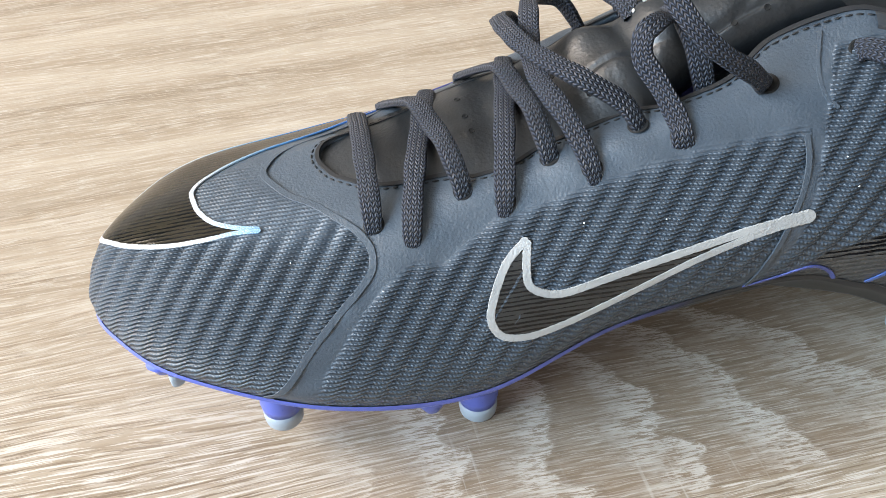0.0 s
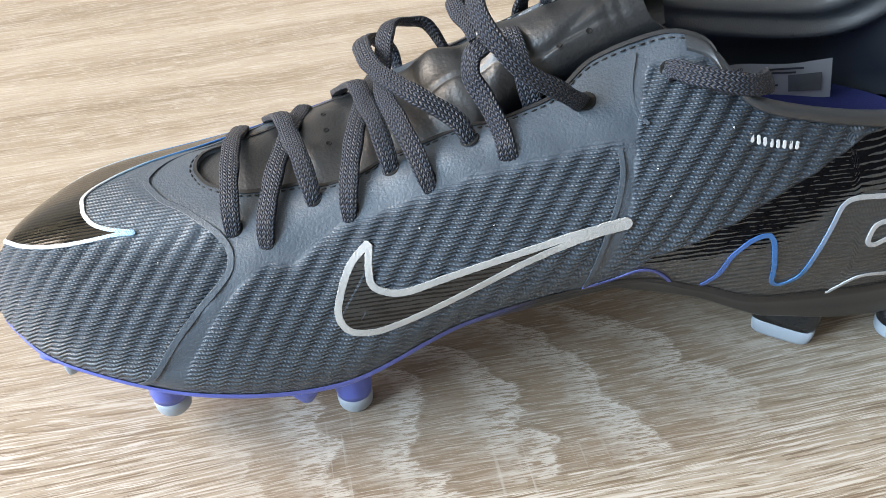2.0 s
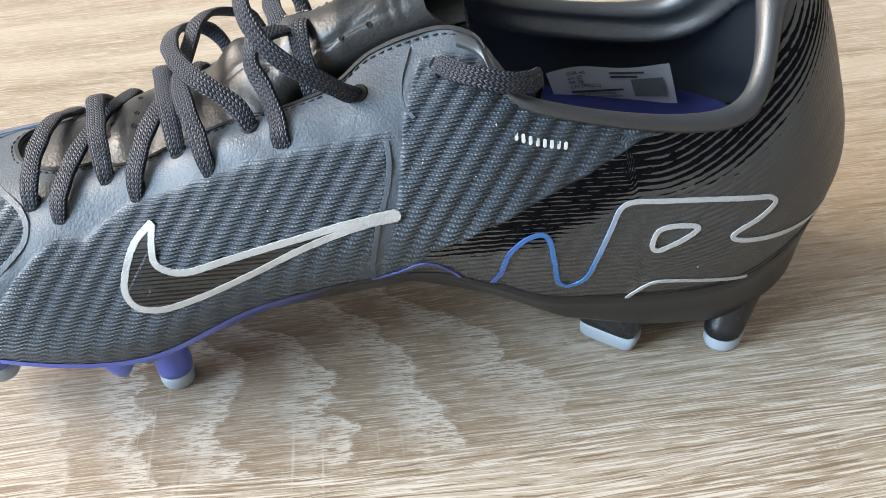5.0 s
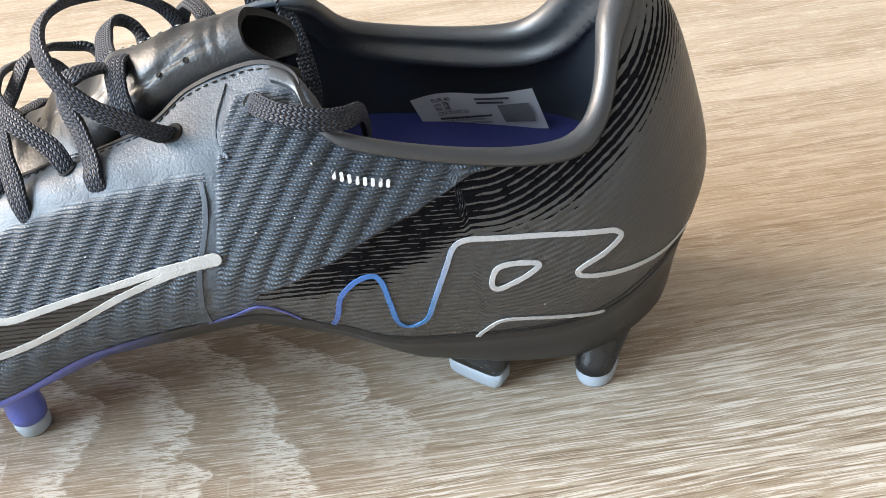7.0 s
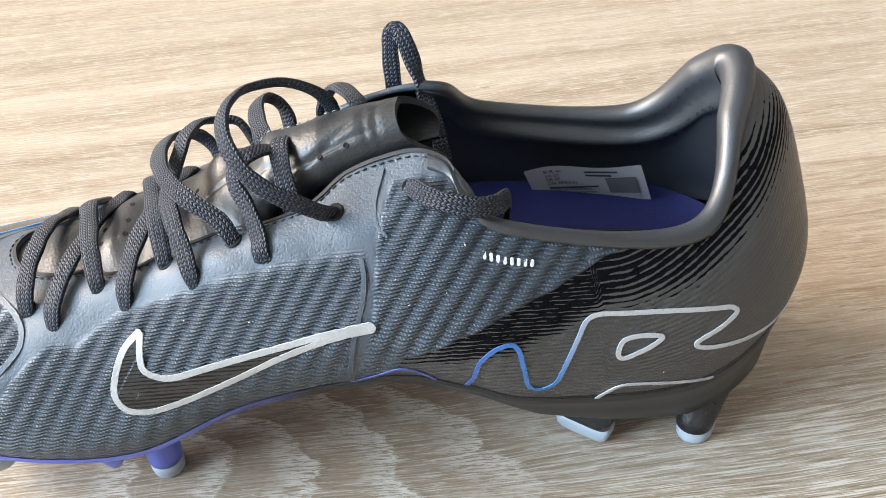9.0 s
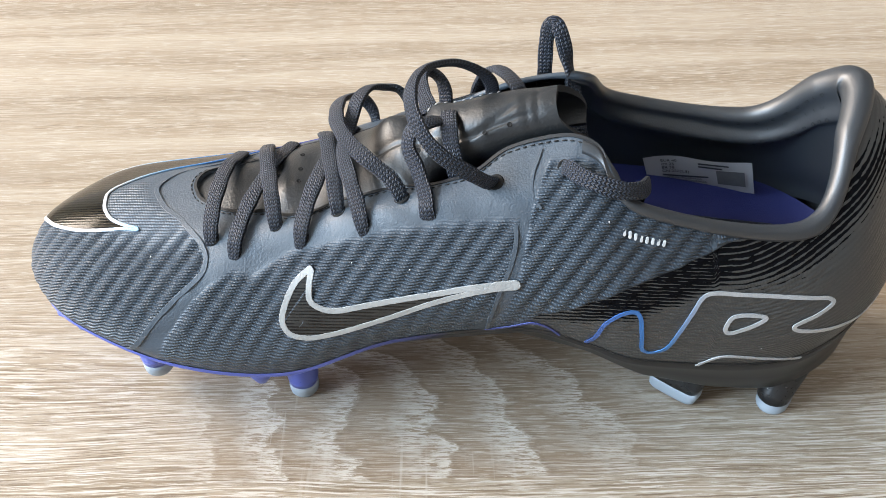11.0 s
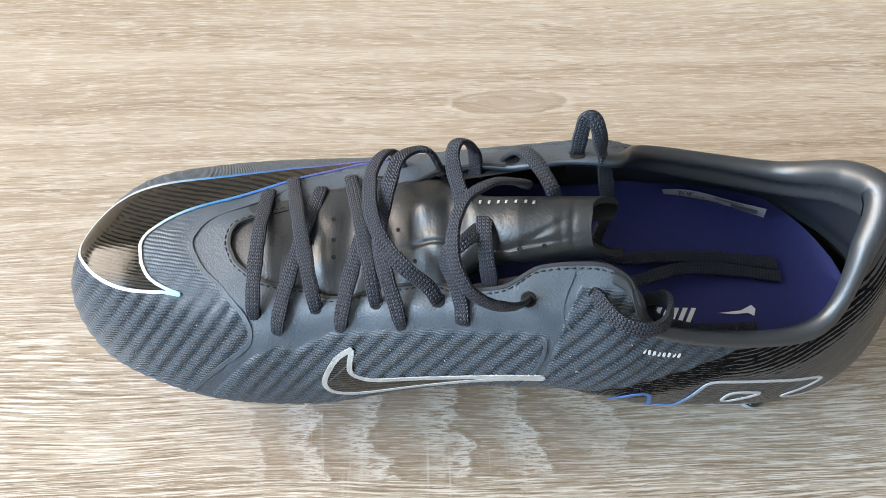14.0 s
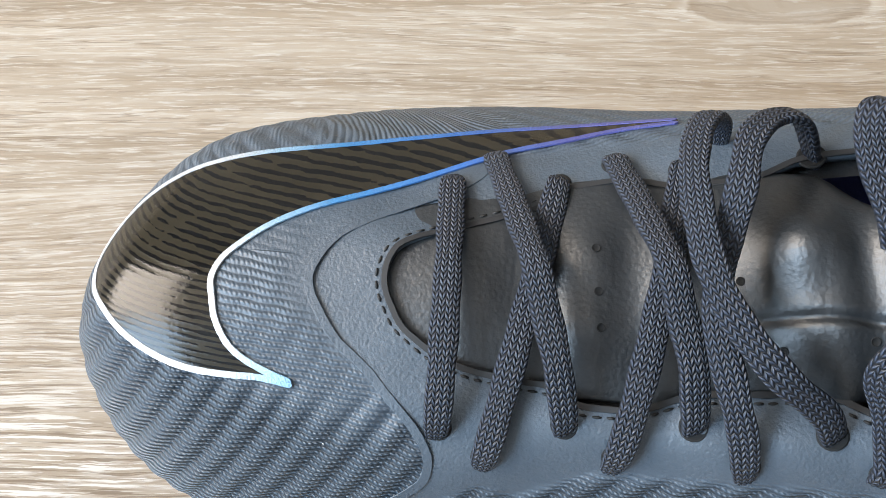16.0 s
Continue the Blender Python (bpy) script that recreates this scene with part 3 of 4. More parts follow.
def throat(u):
    """Where the upper is cut along its top edge: notches between the eyelets."""
    u = np.asarray(u, float) % NK
    dip = lambda at, wide, deep: deep * np.exp(-((u - at) / wide) ** 4)
    return 1 - dip(3.95, .28, .085) - dip(5.25, .33, .085) - dip(18.05, .30, .075) - dip(16.9, .35, .075)


# zones of the upper
uu, tt = np.meshgrid(S_ * NK, T_, indexing="ij")
tt = tt * throat(uu)
SKIN, NORM = (a.reshape(NS, NT, 3) for a in skin_at(uu, tt))
top_u = [0, 1.7, 2.4, 2.85, 3.13, 3.25, 3.38, 3.5, 3.72, 3.92, 4.03, 5.0, 5.75, 5.95, 6.1, 6.2, 7.2, 8.6, 14, 15, 16.5, 18, 19, 20.5, 22]
top_t = [.88, .88, .84, .75, .66, .60, .54, .59, .57, .63, .66, .675, .695, .70, .78, .90, .93, .98, .98, .85, .80, .70, .74, .86, .88]
knit = 1 - sstep(-.022, .024, tt - np.interp(uu, top_u, top_t))
flex_l = np.interp(tt, [.0, .144, .338, .453, .547, .62, .7], [2.5, 2.65, 2.85, 3.03, 3.18, 3.22, 3.15])
flex_r = np.interp(tt, [.0, .086, .31, .46, .54, .6, .7], [2.85, 2.9, 3.05, 3.25, 3.38, 3.5, 3.6])
knit *= 1 - sstep(0, .03, uu - flex_l) * sstep(0, .05, flex_r - uu)
mid = 5.80 + (tt - .48) * 0.5
knit *= 1 - sstep(0, .03, uu - mid) * sstep(0, .05, mid + .17 - uu)
film_u = [5.7, 6.2, 6.92, 7.55, 7.98, 8.18, 8.35, 8.52, 8.85, 13.4, 14, 15, 16, 17]
film_t = [-.1, .273, .432, .496, .561, .612, .691, .806, 1.2, 1.2, .7, .5, .2, -.2]
film = np.clip(0.5 + (np.interp(uu, film_u, film_t) - tt) * 3.0, 0, 1)
# glossy black dashes: one band under the collar, one running down to the arch
a_low = np.interp(uu, [7.9, 8.10, 8.28, 8.48, 8.65, 8.9, 9.1, 9.45, 9.85, 10.4, 10.75, 11.3, 12.0], [.62, .585, .548, .545, .55, .59, .64, .69, .68, .685, .69, .74, .80])
a_up = np.interp(uu, [9.2, 9.5, 9.95, 10.32, 10.75, 11.2, 11.6], [1.1, .95, .87, .83, .80, .775, .74])
b_low = np.interp(uu, [5.9, 6.2, 6.75, 7.28, 7.85, 8.15, 8.35, 8.5], [.22, .21, .275, .335, .375, .43, .50, .56])
in_a = np.clip(np.minimum(tt - a_low, a_up - tt) / .07, -1, 1) * np.where((uu > 7.9) & (uu < 11.9), 1, 0)
in_a = np.where((uu > 7.9) & (uu < 11.9), np.minimum(in_a, 1), -1)
in_b = np.where((uu > 5.9) & (uu < 8.5), np.clip((tt - b_low) / .06, -1, .66), -1) * 1.0
in_b = np.minimum(in_b, .18 + .5 * sstep(6.2, 7.4, uu))
black = np.clip(np.maximum(in_a * 0.50 + .20, in_b * 1.05 + .10), -.5, .84)
far_side = np.where(uu > 13.4, np.clip((tt - np.interp(uu, [13.4, 14, 15, 16], [.7, .4, .2, .0])) / .1, -1, .6), -1)
black = np.maximum(black, far_side)
side_y = np.where(SKIN[..., 1] < 0, SKIN[..., 1], -0.6 * SKIN[..., 1])
q_ = SKIN[..., 2] + side_y
band = (SKIN[..., 0] - 0.58 * q_) / 0.0056
far_turn = 1 - 1.6 * sstep(-.092, -.050, SKIN[..., 0])
rib_side = np.where(SKIN[..., 1] < 0, SKIN[..., 1], far_turn * SKIN[..., 1])
back_x, back_y = np.clip(SKIN[..., 0] - .0735, 0, 1), np.clip(SKIN[..., 1] + .0495, 0, 1)
on_heel = (uu > 8.4) & (uu < 13)
rib_q = np.where(on_heel, SKIN[..., 2] - .049 - 0.42 * back_x ** 2 / (back_x + .012) - 0.55 * back_y ** 2 / (back_y + .008), SKIN[..., 2] + rib_side)
heel_fade = 1 - 0.8 * sstep(8.6, 9.4, uu) * (1 - sstep(13.0, 13.8, uu))
# lines of the prints on the upper, as (station, height)
SW_LOW = [(4.25, .604), (4.12, .554), (4.05, .475), (4.03, .41), (4.1, .36), (4.25, .331), (4.42, .318), (4.73, .312), (5.0, .335), (5.32, .405), (5.58, .45), (5.82, .475), (5.97, .487)]
SW_UP = [(4.25, .600), (4.25, .525), (4.28, .475), (4.40, .439), (4.53, .424), (4.70, .424), (4.97, .432), (5.32, .455), (5.62, .480), (5.97, .490)]
TOE_OUT = [(17.38, .626), (17.65, .612), (18.25, .59), (18.75, .583), (19.3, .568), (19.77, .54), (20.12, .504), (20.5, .435), (20.88, .365), (21.22, .355), (21.55, .39),
           (21.88, .46), (22.2, .518), (22.52, .554), (22.85, .59), (23.25, .633), (23.68, .683), (23.92, .712), (24.17, .727)]
TOE_IN = [(17.4, .650), (17.68, .652), (18.0, .672), (18.35, .691), (18.8, .734), (19.1, .755), (19.45, .768), (19.85, .772), (20.32, .778), (20.9, .784), (21.38, .786),
          (21.88, .789), (22.4, .784), (22.9, .763), (23.4, .742), (23.78, .734), (24.15, .732)]


def between(low_line, up_line, shift=0.0):
    """1 inside a printed field."""
    a, b = np.array(low_line), np.array(up_line)
    u = np.where(uu + shift > NK + 3, uu, uu + shift)
    oa, ob_ = np.argsort(a[:, 0]), np.argsort(b[:, 0])
    lo, hi = np.interp(u, a[oa, 0], a[oa, 1], 9, 9), np.interp(u, b[ob_, 0], b[ob_, 1], -9, -9)
    return sstep(-.02, .01, tt - lo) * sstep(-.02, .01, hi - tt)


calm = 1 - 0.75 * np.clip(between(SW_LOW, SW_UP) + between(TOE_OUT, TOE_IN) + between(TOE_OUT, TOE_IN, NK), 0, 1)
calm *= 0.45 + 0.55 * sstep(.22, .42, tt)
calm *= 1 - 0.85 * sstep(.64, .76, tt) * np.where((uu < 2.6) | (uu > 18.5), 1, 0)
calm *= np.where(uu > 17, .45, 1)
swell = np.abs(np.sin(np.pi * band + .25 * np.pi))     # rounded ridges, narrow grooves
SKIN2 = SKIN + NORM * (knit * heel_fade * calm * (1 - .65 * sstep(.45, .55, film)) * sstep(.02, .22, tt) * 0.00080 * (swell - 0.6))[..., None]
# slow unevenness of the moulded skin
SKIN2 += NORM * (0.00018 * np.sin(SKIN[..., 0] * 310 + 3 * np.sin(SKIN[..., 2] * 260)) * (1 - knit))[..., None]
inner_t = np.linspace(1, 0.45, 30)
iu, it = np.meshgrid(S_ * NK, inner_t, indexing="ij")
INNER = (lambda pn: pn[0] - pn[1] * 0.0016)(skin_at(iu, it * throat(iu))).reshape(NS, -1, 3)
shell = np.concatenate([SKIN2, INNER], 1)
skin_mesh = grid_mesh("upper", shell, closed_u=True)
pad = np.zeros((NS, len(inner_t)))
toe_top = 1 - 0.6 * sstep(.60, .72, tt) * np.where((uu < 2.9) | (uu > 18.5), 1, 0)
far_soft = np.where((uu > 16.5) & (uu < 21.2), .35, 1)
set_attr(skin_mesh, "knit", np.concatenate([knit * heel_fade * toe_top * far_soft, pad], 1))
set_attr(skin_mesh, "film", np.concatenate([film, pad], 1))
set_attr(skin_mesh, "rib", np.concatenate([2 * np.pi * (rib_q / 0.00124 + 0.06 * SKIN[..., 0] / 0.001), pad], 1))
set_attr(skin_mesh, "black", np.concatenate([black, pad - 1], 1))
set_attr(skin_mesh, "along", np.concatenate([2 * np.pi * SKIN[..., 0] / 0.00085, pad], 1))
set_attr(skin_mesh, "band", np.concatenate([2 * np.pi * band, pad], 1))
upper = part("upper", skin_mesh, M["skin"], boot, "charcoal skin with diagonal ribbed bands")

# moulded seam ridges
SEAMS = [[(18.4, .70), (18.7, .80), (19.2, .85), (20.0, .885), (21.0, .905), (22.0, .91), (23.0, .905), (23.8, .888), (24.4, .849), (24.85, .755), (25.13, .669), (25.22, .60), (25.18, .547), (25.03, .453), (24.85, .338), (24.65, .144), (24.55, .05)],
         [(5.90, .69), (5.91, .633), (5.88, .57), (5.80, .46), (5.74, .25), (5.72, .05)],
         [(6.08, .96), (6.02, .86), (6.05, .78), (6.16, .74)]]
for i, line in enumerate(SEAMS):
    strip("seam_ridge", line, (0.0015, 0.0012, 0.0008)[i], M["skin"], upper, lift=(0.00030, 0.00040, 0.00026)[i], n=260)

# ---- prints ----
fill_ut("side_print", SW_LOW, SW_UP, M["gloss"], upper, label="glossy black printed field")
strip("print_outline", SW_LOW, 0.0017, M["silver"], upper, lift=0.00042, n=260, label="matt silver outline")
strip("print_outline", SW_UP, 0.0017, M["silver"], upper, lift=0.00042, n=260, label="matt silver outline")
strip("print_tail", [(5.72, .478), (5.85, .484), (5.97, .489)], 0.0030, M["silver"], upper, lift=0.00046, n=60)
fill_ut("toe_print", TOE_OUT, TOE_IN, M["toe_gloss"], upper, n=300, m=40, label="glossy brown-black printed field on the toe")
strip("toe_outline", TOE_OUT, 0.0011, M["foil_toe"], upper, lift=0.00042, n=360, label="white outline turning blue")
strip("toe_outline", TOE_IN, 0.0011, M["foil_toe"], upper, lift=0.00042, n=360, label="white outline turning blue")
HEEL_LINE = [(6.98, .06), (7.06, .16), (7.18, .30), (7.43, .374), (7.70, .403), (7.80, .381), (7.82, .295), (7.85, .187), (7.95, .150), (8.07, .187), (8.15, .288), (8.25, .403), (8.31, .472),
             (8.38, .494), (8.5, .489), (8.75, .472), (9.07, .432), (9.17, .412), (9.2, .385), (9.07, .353), (8.93, .331), (8.88, .309), (8.95, .283), (9.2, .247), (9.45, .216), (9.72, .18), (10.1, .15)]
EYE = [(8.48, .374), (8.55, .388), (8.65, .381), (8.68, .367), (8.62, .338), (8.55, .317), (8.48, .302), (8.45, .322)]
HEEL_LOW = [(8.35, .02), (8.40, .075), (8.48, .132), (8.6, .130), (8.85, .09), (9.12, .04)]
strip("heel_outline", HEEL_LINE, 0.0012, M["foil_heel"], upper, lift=0.00035, n=420, label="silver outline turning blue")
strip("heel_outline", EYE, 0.0012, M["foil_heel"], upper, lift=0.0004, n=120, closed=True)
strip("heel_outline", HEEL_LOW, 0.0011, M["foil_heel"], upper, lift=0.0004, n=90)
strip("heel_outline", [(5.70, .03), (5.90, .08), (6.12, .16), (6.35, .12), (6.55, .04)], 0.0010, M["foil_heel"], upper, lift=0.0004, n=90)
strip("counter_seam", [(7.0, .052), (7.9, .053), (8.57, .054), (8.85, .058), (9.07, .070), (9.28, .082), (9.5, .095), (9.9, .115), (10.5, .13), (11.0, .135)], 0.0006, M["edge"], upper, lift=0.0002, n=120)
# small word mark near the collar: eight slanted plain bars
mark_u = np.linspace(7.60, 8.062, 60)
mark_x = skin_at(mark_u, np.full(60, .716))[0][:, 0]
for i in range(8):
    u0 = float(np.interp(mark_x[0] + (mark_x[-1] - mark_x[0]) * i / 7, mark_x, mark_u))
    t0 = .716 - i * .0018
    strip("print_bar", [(u0, t0), (u0 + .011, t0 + .019), (u0 + .022, t0 + .038)], 0.0008, M["white_print"], upper, lift=0.0003, n=10)

# ---- sole ----
plate_x = [-.131, -.127, -.108, -.082, -.050, -.018, .018, .037, .055, .075, .095, .118, .1275]
plate_z = [.0295, .0290, .0280, .0210, .0172, .0290, .0345, .0285, .0200, .0155, .0135, .0165, .0220]
w_ = np.arange(440) / 440
wu = w_ * NK
r0, n0 = skin_at(wu, np.full(440, .045))
r1, n1 = skin_at(wu, np.full(440, .0))
flat = n1.copy()
flat[:, 2] = 0
flat /= np.linalg.norm(flat, axis=1, keepdims=True)
low = r1 - flat * 0.0030
low[:, 2] = np.interp(r1[:, 0], plate_x, plate_z)
r2 = r1 + flat * 0.0006
mid_ = r1 * 0.5 + low * 0.5 + flat * 0.0003
rim = np.stack([r0 + n0 * 0.0002, r0 * 0.5 + r1 * 0.5 + n0 * 0.0007, r2, mid_, low + flat * 0.0006, low * 1.0 + np.array([0, 0, -.0008])], 1)
centre = np.interp(low[:, 0], [-.13, -.05, .02, .10, .127], [0, -.002, -.004, -.012, -.013])
inner_rows = []
for f in (0.92, 0.7, 0.4, 0.0):
    row = low.copy()
    row[:, 1] = centre + (low[:, 1] - centre) * f
    row[:, 2] = low[:, 2] - 0.0010 * (1 - f)
    inner_rows.append(row)
plate = part("sole_plate", grid_mesh("sole_plate", np.concatenate([rim, np.stack(inner_rows, 1)], 1), closed_u=True, flip=True), M["plate"], boot,
             "violet plastic sole plate turning black at the heel")


def lathe(profile, n=28, squash=(1, 1), lean=(0, 0), square=1.0):
    """A turned solid from (radius, z) pairs, squashed to an oval and leaning."""
    a = np.arange(n) / n * 2 * np.pi
    prof = np.array(profile)
    ca, sa = (np.sign(f) * np.abs(f) ** square for f in (np.cos(a), np.sin(a)))
    z0, z1 = prof[:, 1].min(), prof[:, 1].max()
    rows = []
    for r, z in prof:
        f = (z - z0) / (z1 - z0)
        rows.append(np.stack([r * ca * squash[0] + lean[0] * f, r * sa * squash[1] + lean[1] * f, np.full(n, z)], -1))
    return np.stack(rows, 1)


def stud(at, top, r_top, r_low, tip_h=0.0045, squash=(1, 1), lean=(0, 0), turn=0, square=1.0):
    x, y, z = at
    h = top - z
    s = lathe([(0.0001, h), (r_top * 1.25, h), (r_top * 1.05, h * 0.86), (r_top * 0.9, h * 0.7), (r_low * 1.12, tip_h * 1.6), (r_low * 1.03, tip_h), (0.0001, tip_h)], squash=squash, lean=lean, square=square)
    ob = part("stud", grid_mesh("stud", s, closed_u=True, flip=True), M["plate_stud"] if x < 0 else M["edge_gloss"], boot)
    ob.location, ob.rotation_euler[2] = at, radians(turn)
    k = tip_h / h
    tip = lathe([(0.0001, tip_h + .0002), (r_low * 1.04, tip_h + .0002), (r_low * 1.06, tip_h * 0.6), (r_low * 1.0, tip_h * 0.15), (r_low * 0.9, 0), (0.0001, 0)], squash=squash, lean=(lean[0] * k, lean[1] * k), square=square)
    part("tip", grid_mesh("tip", tip, closed_u=True, flip=True), M["tip"], ob, "pale grey stud tip")


for x, y, z, top in ((-.0935, -.0240, .0065, .0235), (-.0477, -.0285, 0, .0170), (-.0935, .0190, .0070, .0235), (-.0478, .0210, 0, .0170), (-.076, -.001, .004, .018)):
    stud((x, y, z), top, .0050, .0044)
for y in (-.0200, .0170):
    stud((-.1150, y * .97, .0205), .0300, .0036, .0014, tip_h=.0036, squash=(1.3, .85), turn=35 if y < 0 else -35)
stud((.0983, -.0392, 0), .0235, .0078, .0048, lean=(.0085, .0105))
stud((.0990, .0140, 0), .0235, .0078, .0048, lean=(.0085, -.0105))
stud((.0690, -.0330, 0), .0185, .0060, .0052, tip_h=.005, squash=(1.50, .58), lean=(.002, .001), turn=-40, square=.45)
stud((.0690, .0080, 0), .0185, .0060, .0052, tip_h=.005, squash=(1.50, .58), lean=(.002, -.001), turn=40, square=.45)
for y in (-.0300, .0280):      # small pointed fins beside the ball studs
    fin = lathe([(0.0001, .009), (.0052, .009), (.0030, .004), (.0012, .0006), (0.0001, 0)], squash=(1.2, .6))
    ob = part("fin", grid_mesh("fin", fin, closed_u=True, flip=True), M["plate_stud"], boot)
    ob.location = (-.0597, y - .0030 if y < 0 else y, .0080)

# ---- collar and lining ----
cu = np.linspace(6.75, 15.35, 300)
r_ = np.interp(cu, [6.75, 7.2, 8, 9.2, 10, 11, 12, 12.8, 13.4, 14.6, 15.35], [.0006, .0011, .0013, .0016, .0029, .0036, .0032, .0024, .0016, .0014, .0008])
ed, en = skin_at(cu, np.full(300, .985))
el, _ = skin_at(cu, np.full(300, .93))
up = ed - el
up /= np.linalg.norm(up, axis=1, keepdims=True)
r1_ = r_[:, None]
prof = [ed - up * 0.0034 + en * 0.0002, ed - up * 0.0026 + en * 0.0009, ed - up * 0.0004 + en * (0.0008 + 0.25 * r1_), ed + up * (0.75 * r1_) + en * (0.1 * r1_),
        ed + up * (1.05 * r1_) - en * (0.9 * r1_), ed + up * (0.5 * r1_) - en * (1.9 * r1_), ed - up * (0.8 * r1_) - en * (2.4 * r1_ + .0004)]
deep = np.interp(cu, [6.75, 8, 9.2, 10, 11, 12, 13.2, 14.2, 15.35], [.0030, .0046, .0062, .0105, .0120, .0110, .0085, .0058, .0030])[:, None]
for t in (.86, .74, .6, .45, .3, .15):
    p, n = skin_at(cu, np.full(300, t))
    prof.append(p - n * (deep * (0.55 + 0.45 * t) + .0008))
cs = catmull(np.array(prof), np.linspace(0, 1, 60), False).transpose(1, 0, 2)
collar = part("collar", grid_mesh("collar", cs, flip=True), M["collar"], boot, "padded black synthetic leather collar and lining")
# dark lining of the closed forefoot
fu = np.concatenate([np.linspace(15.2, 22, 120), np.linspace(0.05, 6.9, 120)])
fl = np.stack([(lambda pn: pn[0] - pn[1] * .0028)(skin_at(fu, np.full(240, t))) for t in (.97, .8, .6, .4, .2, .08)], 1)
part("lining", grid_mesh("lining", fl, flip=True), M["lining"], boot, "black textile lining")

# ---- insole ----
ix = np.linspace(-.115, .1195, 90)


def wall_y(x, side, z_t):
    us = np.linspace(0.2, 10.9, 400) if side < 0 else np.linspace(11.1, 21.8, 400)
    p, _ = skin_at(us, np.full(400, z_t))
    o = np.argsort(p[:, 0])
    return np.interp(x, p[o, 0], p[o, 1])


half_n, half_f = wall_y(ix, -1, .3) + .0062, wall_y(ix, 1, .3) - .0062
cen = (half_n + half_f) / 2
fade = np.sqrt(np.clip(1 - (np.clip((ix - .085) / .0346, 0, 1)) ** 2.4, 0, 1))
v = np.linspace(-1, 1, 25)


def insole_z(x, f):
    return np.interp(x, [-.115, -.05, 0, .04, .08, .12], [.044, .030, .044, .0465, .0420, .0415]) + 0.0030 * abs(f) ** 2.2


rows = []
for f in v:
    half = np.where(f < 0, cen - half_n, half_f - cen) * fade
    rows.append(np.stack([ix, cen + half * f, insole_z(ix, f)], -1))
insole = part("insole", grid_mesh("insole", np.stack(rows, 1)), M["insole"], boot, "dark violet-blue foam insole")


def flat_print(name, pts, material, parent, dz=0.0004):
    """A thin print on the insole from a short outline."""
    bm = bmesh.new()
    vs = []
    for x, y in pts:
        c = np.interp(x, ix, cen)
        hw = np.interp(x, ix, (half_f - half_n) / 2)
        vs.append(bm.verts.new((x, y, float(insole_z(x, (y - c) / hw)) + dz)))
    f = bm.faces.new(vs)
    if f.normal.z < 0:
        f.normal_flip()
    return part(name, bm, material, parent, smooth=False)


for i in range(5):
    x = .0545 + i * .0028
    flat_print("print_bar", [(x, -.0255), (x + .0016, -.0255), (x + .0044, -.0205), (x + .0028, -.0205)], M["white_print"], insole)
flat_print("print_mark", [(.0770, -.0222), (.0848, -.0214), (.0885, -.0196), (.0897, -.0210), (.0888, -.0234), (.0878, -.0227), (.0868, -.0223), (.0830, -.0226)], M["white_print"], insole)

# ---- tongue ----
tx = [-.080, -.070, -.060, -.045, -.030, -.015, -.005, .0086, .018, .0285]
tz = [.0600, .0622, .0640, .0680, .0728, .0810, .0882, .0945, .0972, .0990]
tyc = [-.001, -.002, -.003, -.003, -.004, -.0055, -.0075, -.0102, -.0115, -.0125]
tdrop = [.003, .003, .0035, .004, .005, .007, .0095, .0130, .0165, .0190]
X = np.linspace(-.080, .0285, 260)
W = np.linspace(-1, 1, 90)
XX, WW = np.meshgrid(X, W, indexing="ij")
wide = np.interp(XX, [-.08, -.06, -.03, .0, .0285], [.012, .0165, .0185, .0165, .0120])
crest_y, crest_z = (np.interp(XX, tx, line) for line in (tyc, tz))
# flat under the laces, rolling up into a tube towards its free end
roll_up = sstep(-.012, .006, XX)
tube_r = np.interp(XX, [-.01, .0086, .0285], [.0105, .0094, .0084])
TY = (1 - roll_up) * (crest_y + wide * WW) + roll_up * (crest_y + tube_r * np.sin(2.45 * WW))
TZ = (1 - roll_up) * (crest_z - np.interp(XX, tx, tdrop) * np.abs(WW) ** 2.2) + roll_up * (crest_z - tube_r * (1 - np.cos(2.45 * WW)))
TX = XX + sstep(.004, .0285, XX) * (.0092 * sstep(.12, .75, WW) + .0098 * sstep(.38, .95, -WW) - .0012 * np.exp(-((WW + .2) / .25) ** 2))
# pillows between the lace bars, and creases


def puff(x, w, sx, sw, high):
    return np.exp(-((XX - x) / sx) ** 2 - ((WW - w) / sw) ** 2) * high


pil = puff(-.0175, .25, .0055, .36, .0040) + puff(-.0085, .05, .0032, .6, -.0024) + puff(-.0150, -.45, .0050, .30, .0022)
pil += puff(-.0255, -.05, .0034, .6, -.0007) + puff(-.0300, -.25, .0040, .35, .0016) + puff(-.0310, .42, .0036, .25, .0012)
pil += puff(-.0385, .0, .0034, .6, -.0006) + puff(-.0450, .25, .0046, .40, .0014) + puff(-.0460, -.45, .0046, .30, .0016)
pil += puff(-.0545, .0, .0034, .6, -.0005) + puff(-.0620, .0, .0050, .6, .0010)
pil += puff(-.012, -.35, .010, .045, -.0011) + np.exp(-((XX - .010) / .011) ** 2 - ((WW + .36 - (XX - .010) * 5) / .035) ** 2) * -.0011
pil += np.exp(-((XX - .012) / .012) ** 2 - ((WW + .28 - (XX - .012) * 22) / .045) ** 2) * -.0006
pil += puff(.0235, -.2, .0010, .5, -.0003) + puff(.0205, -.4, .0008, .4, -.00025)
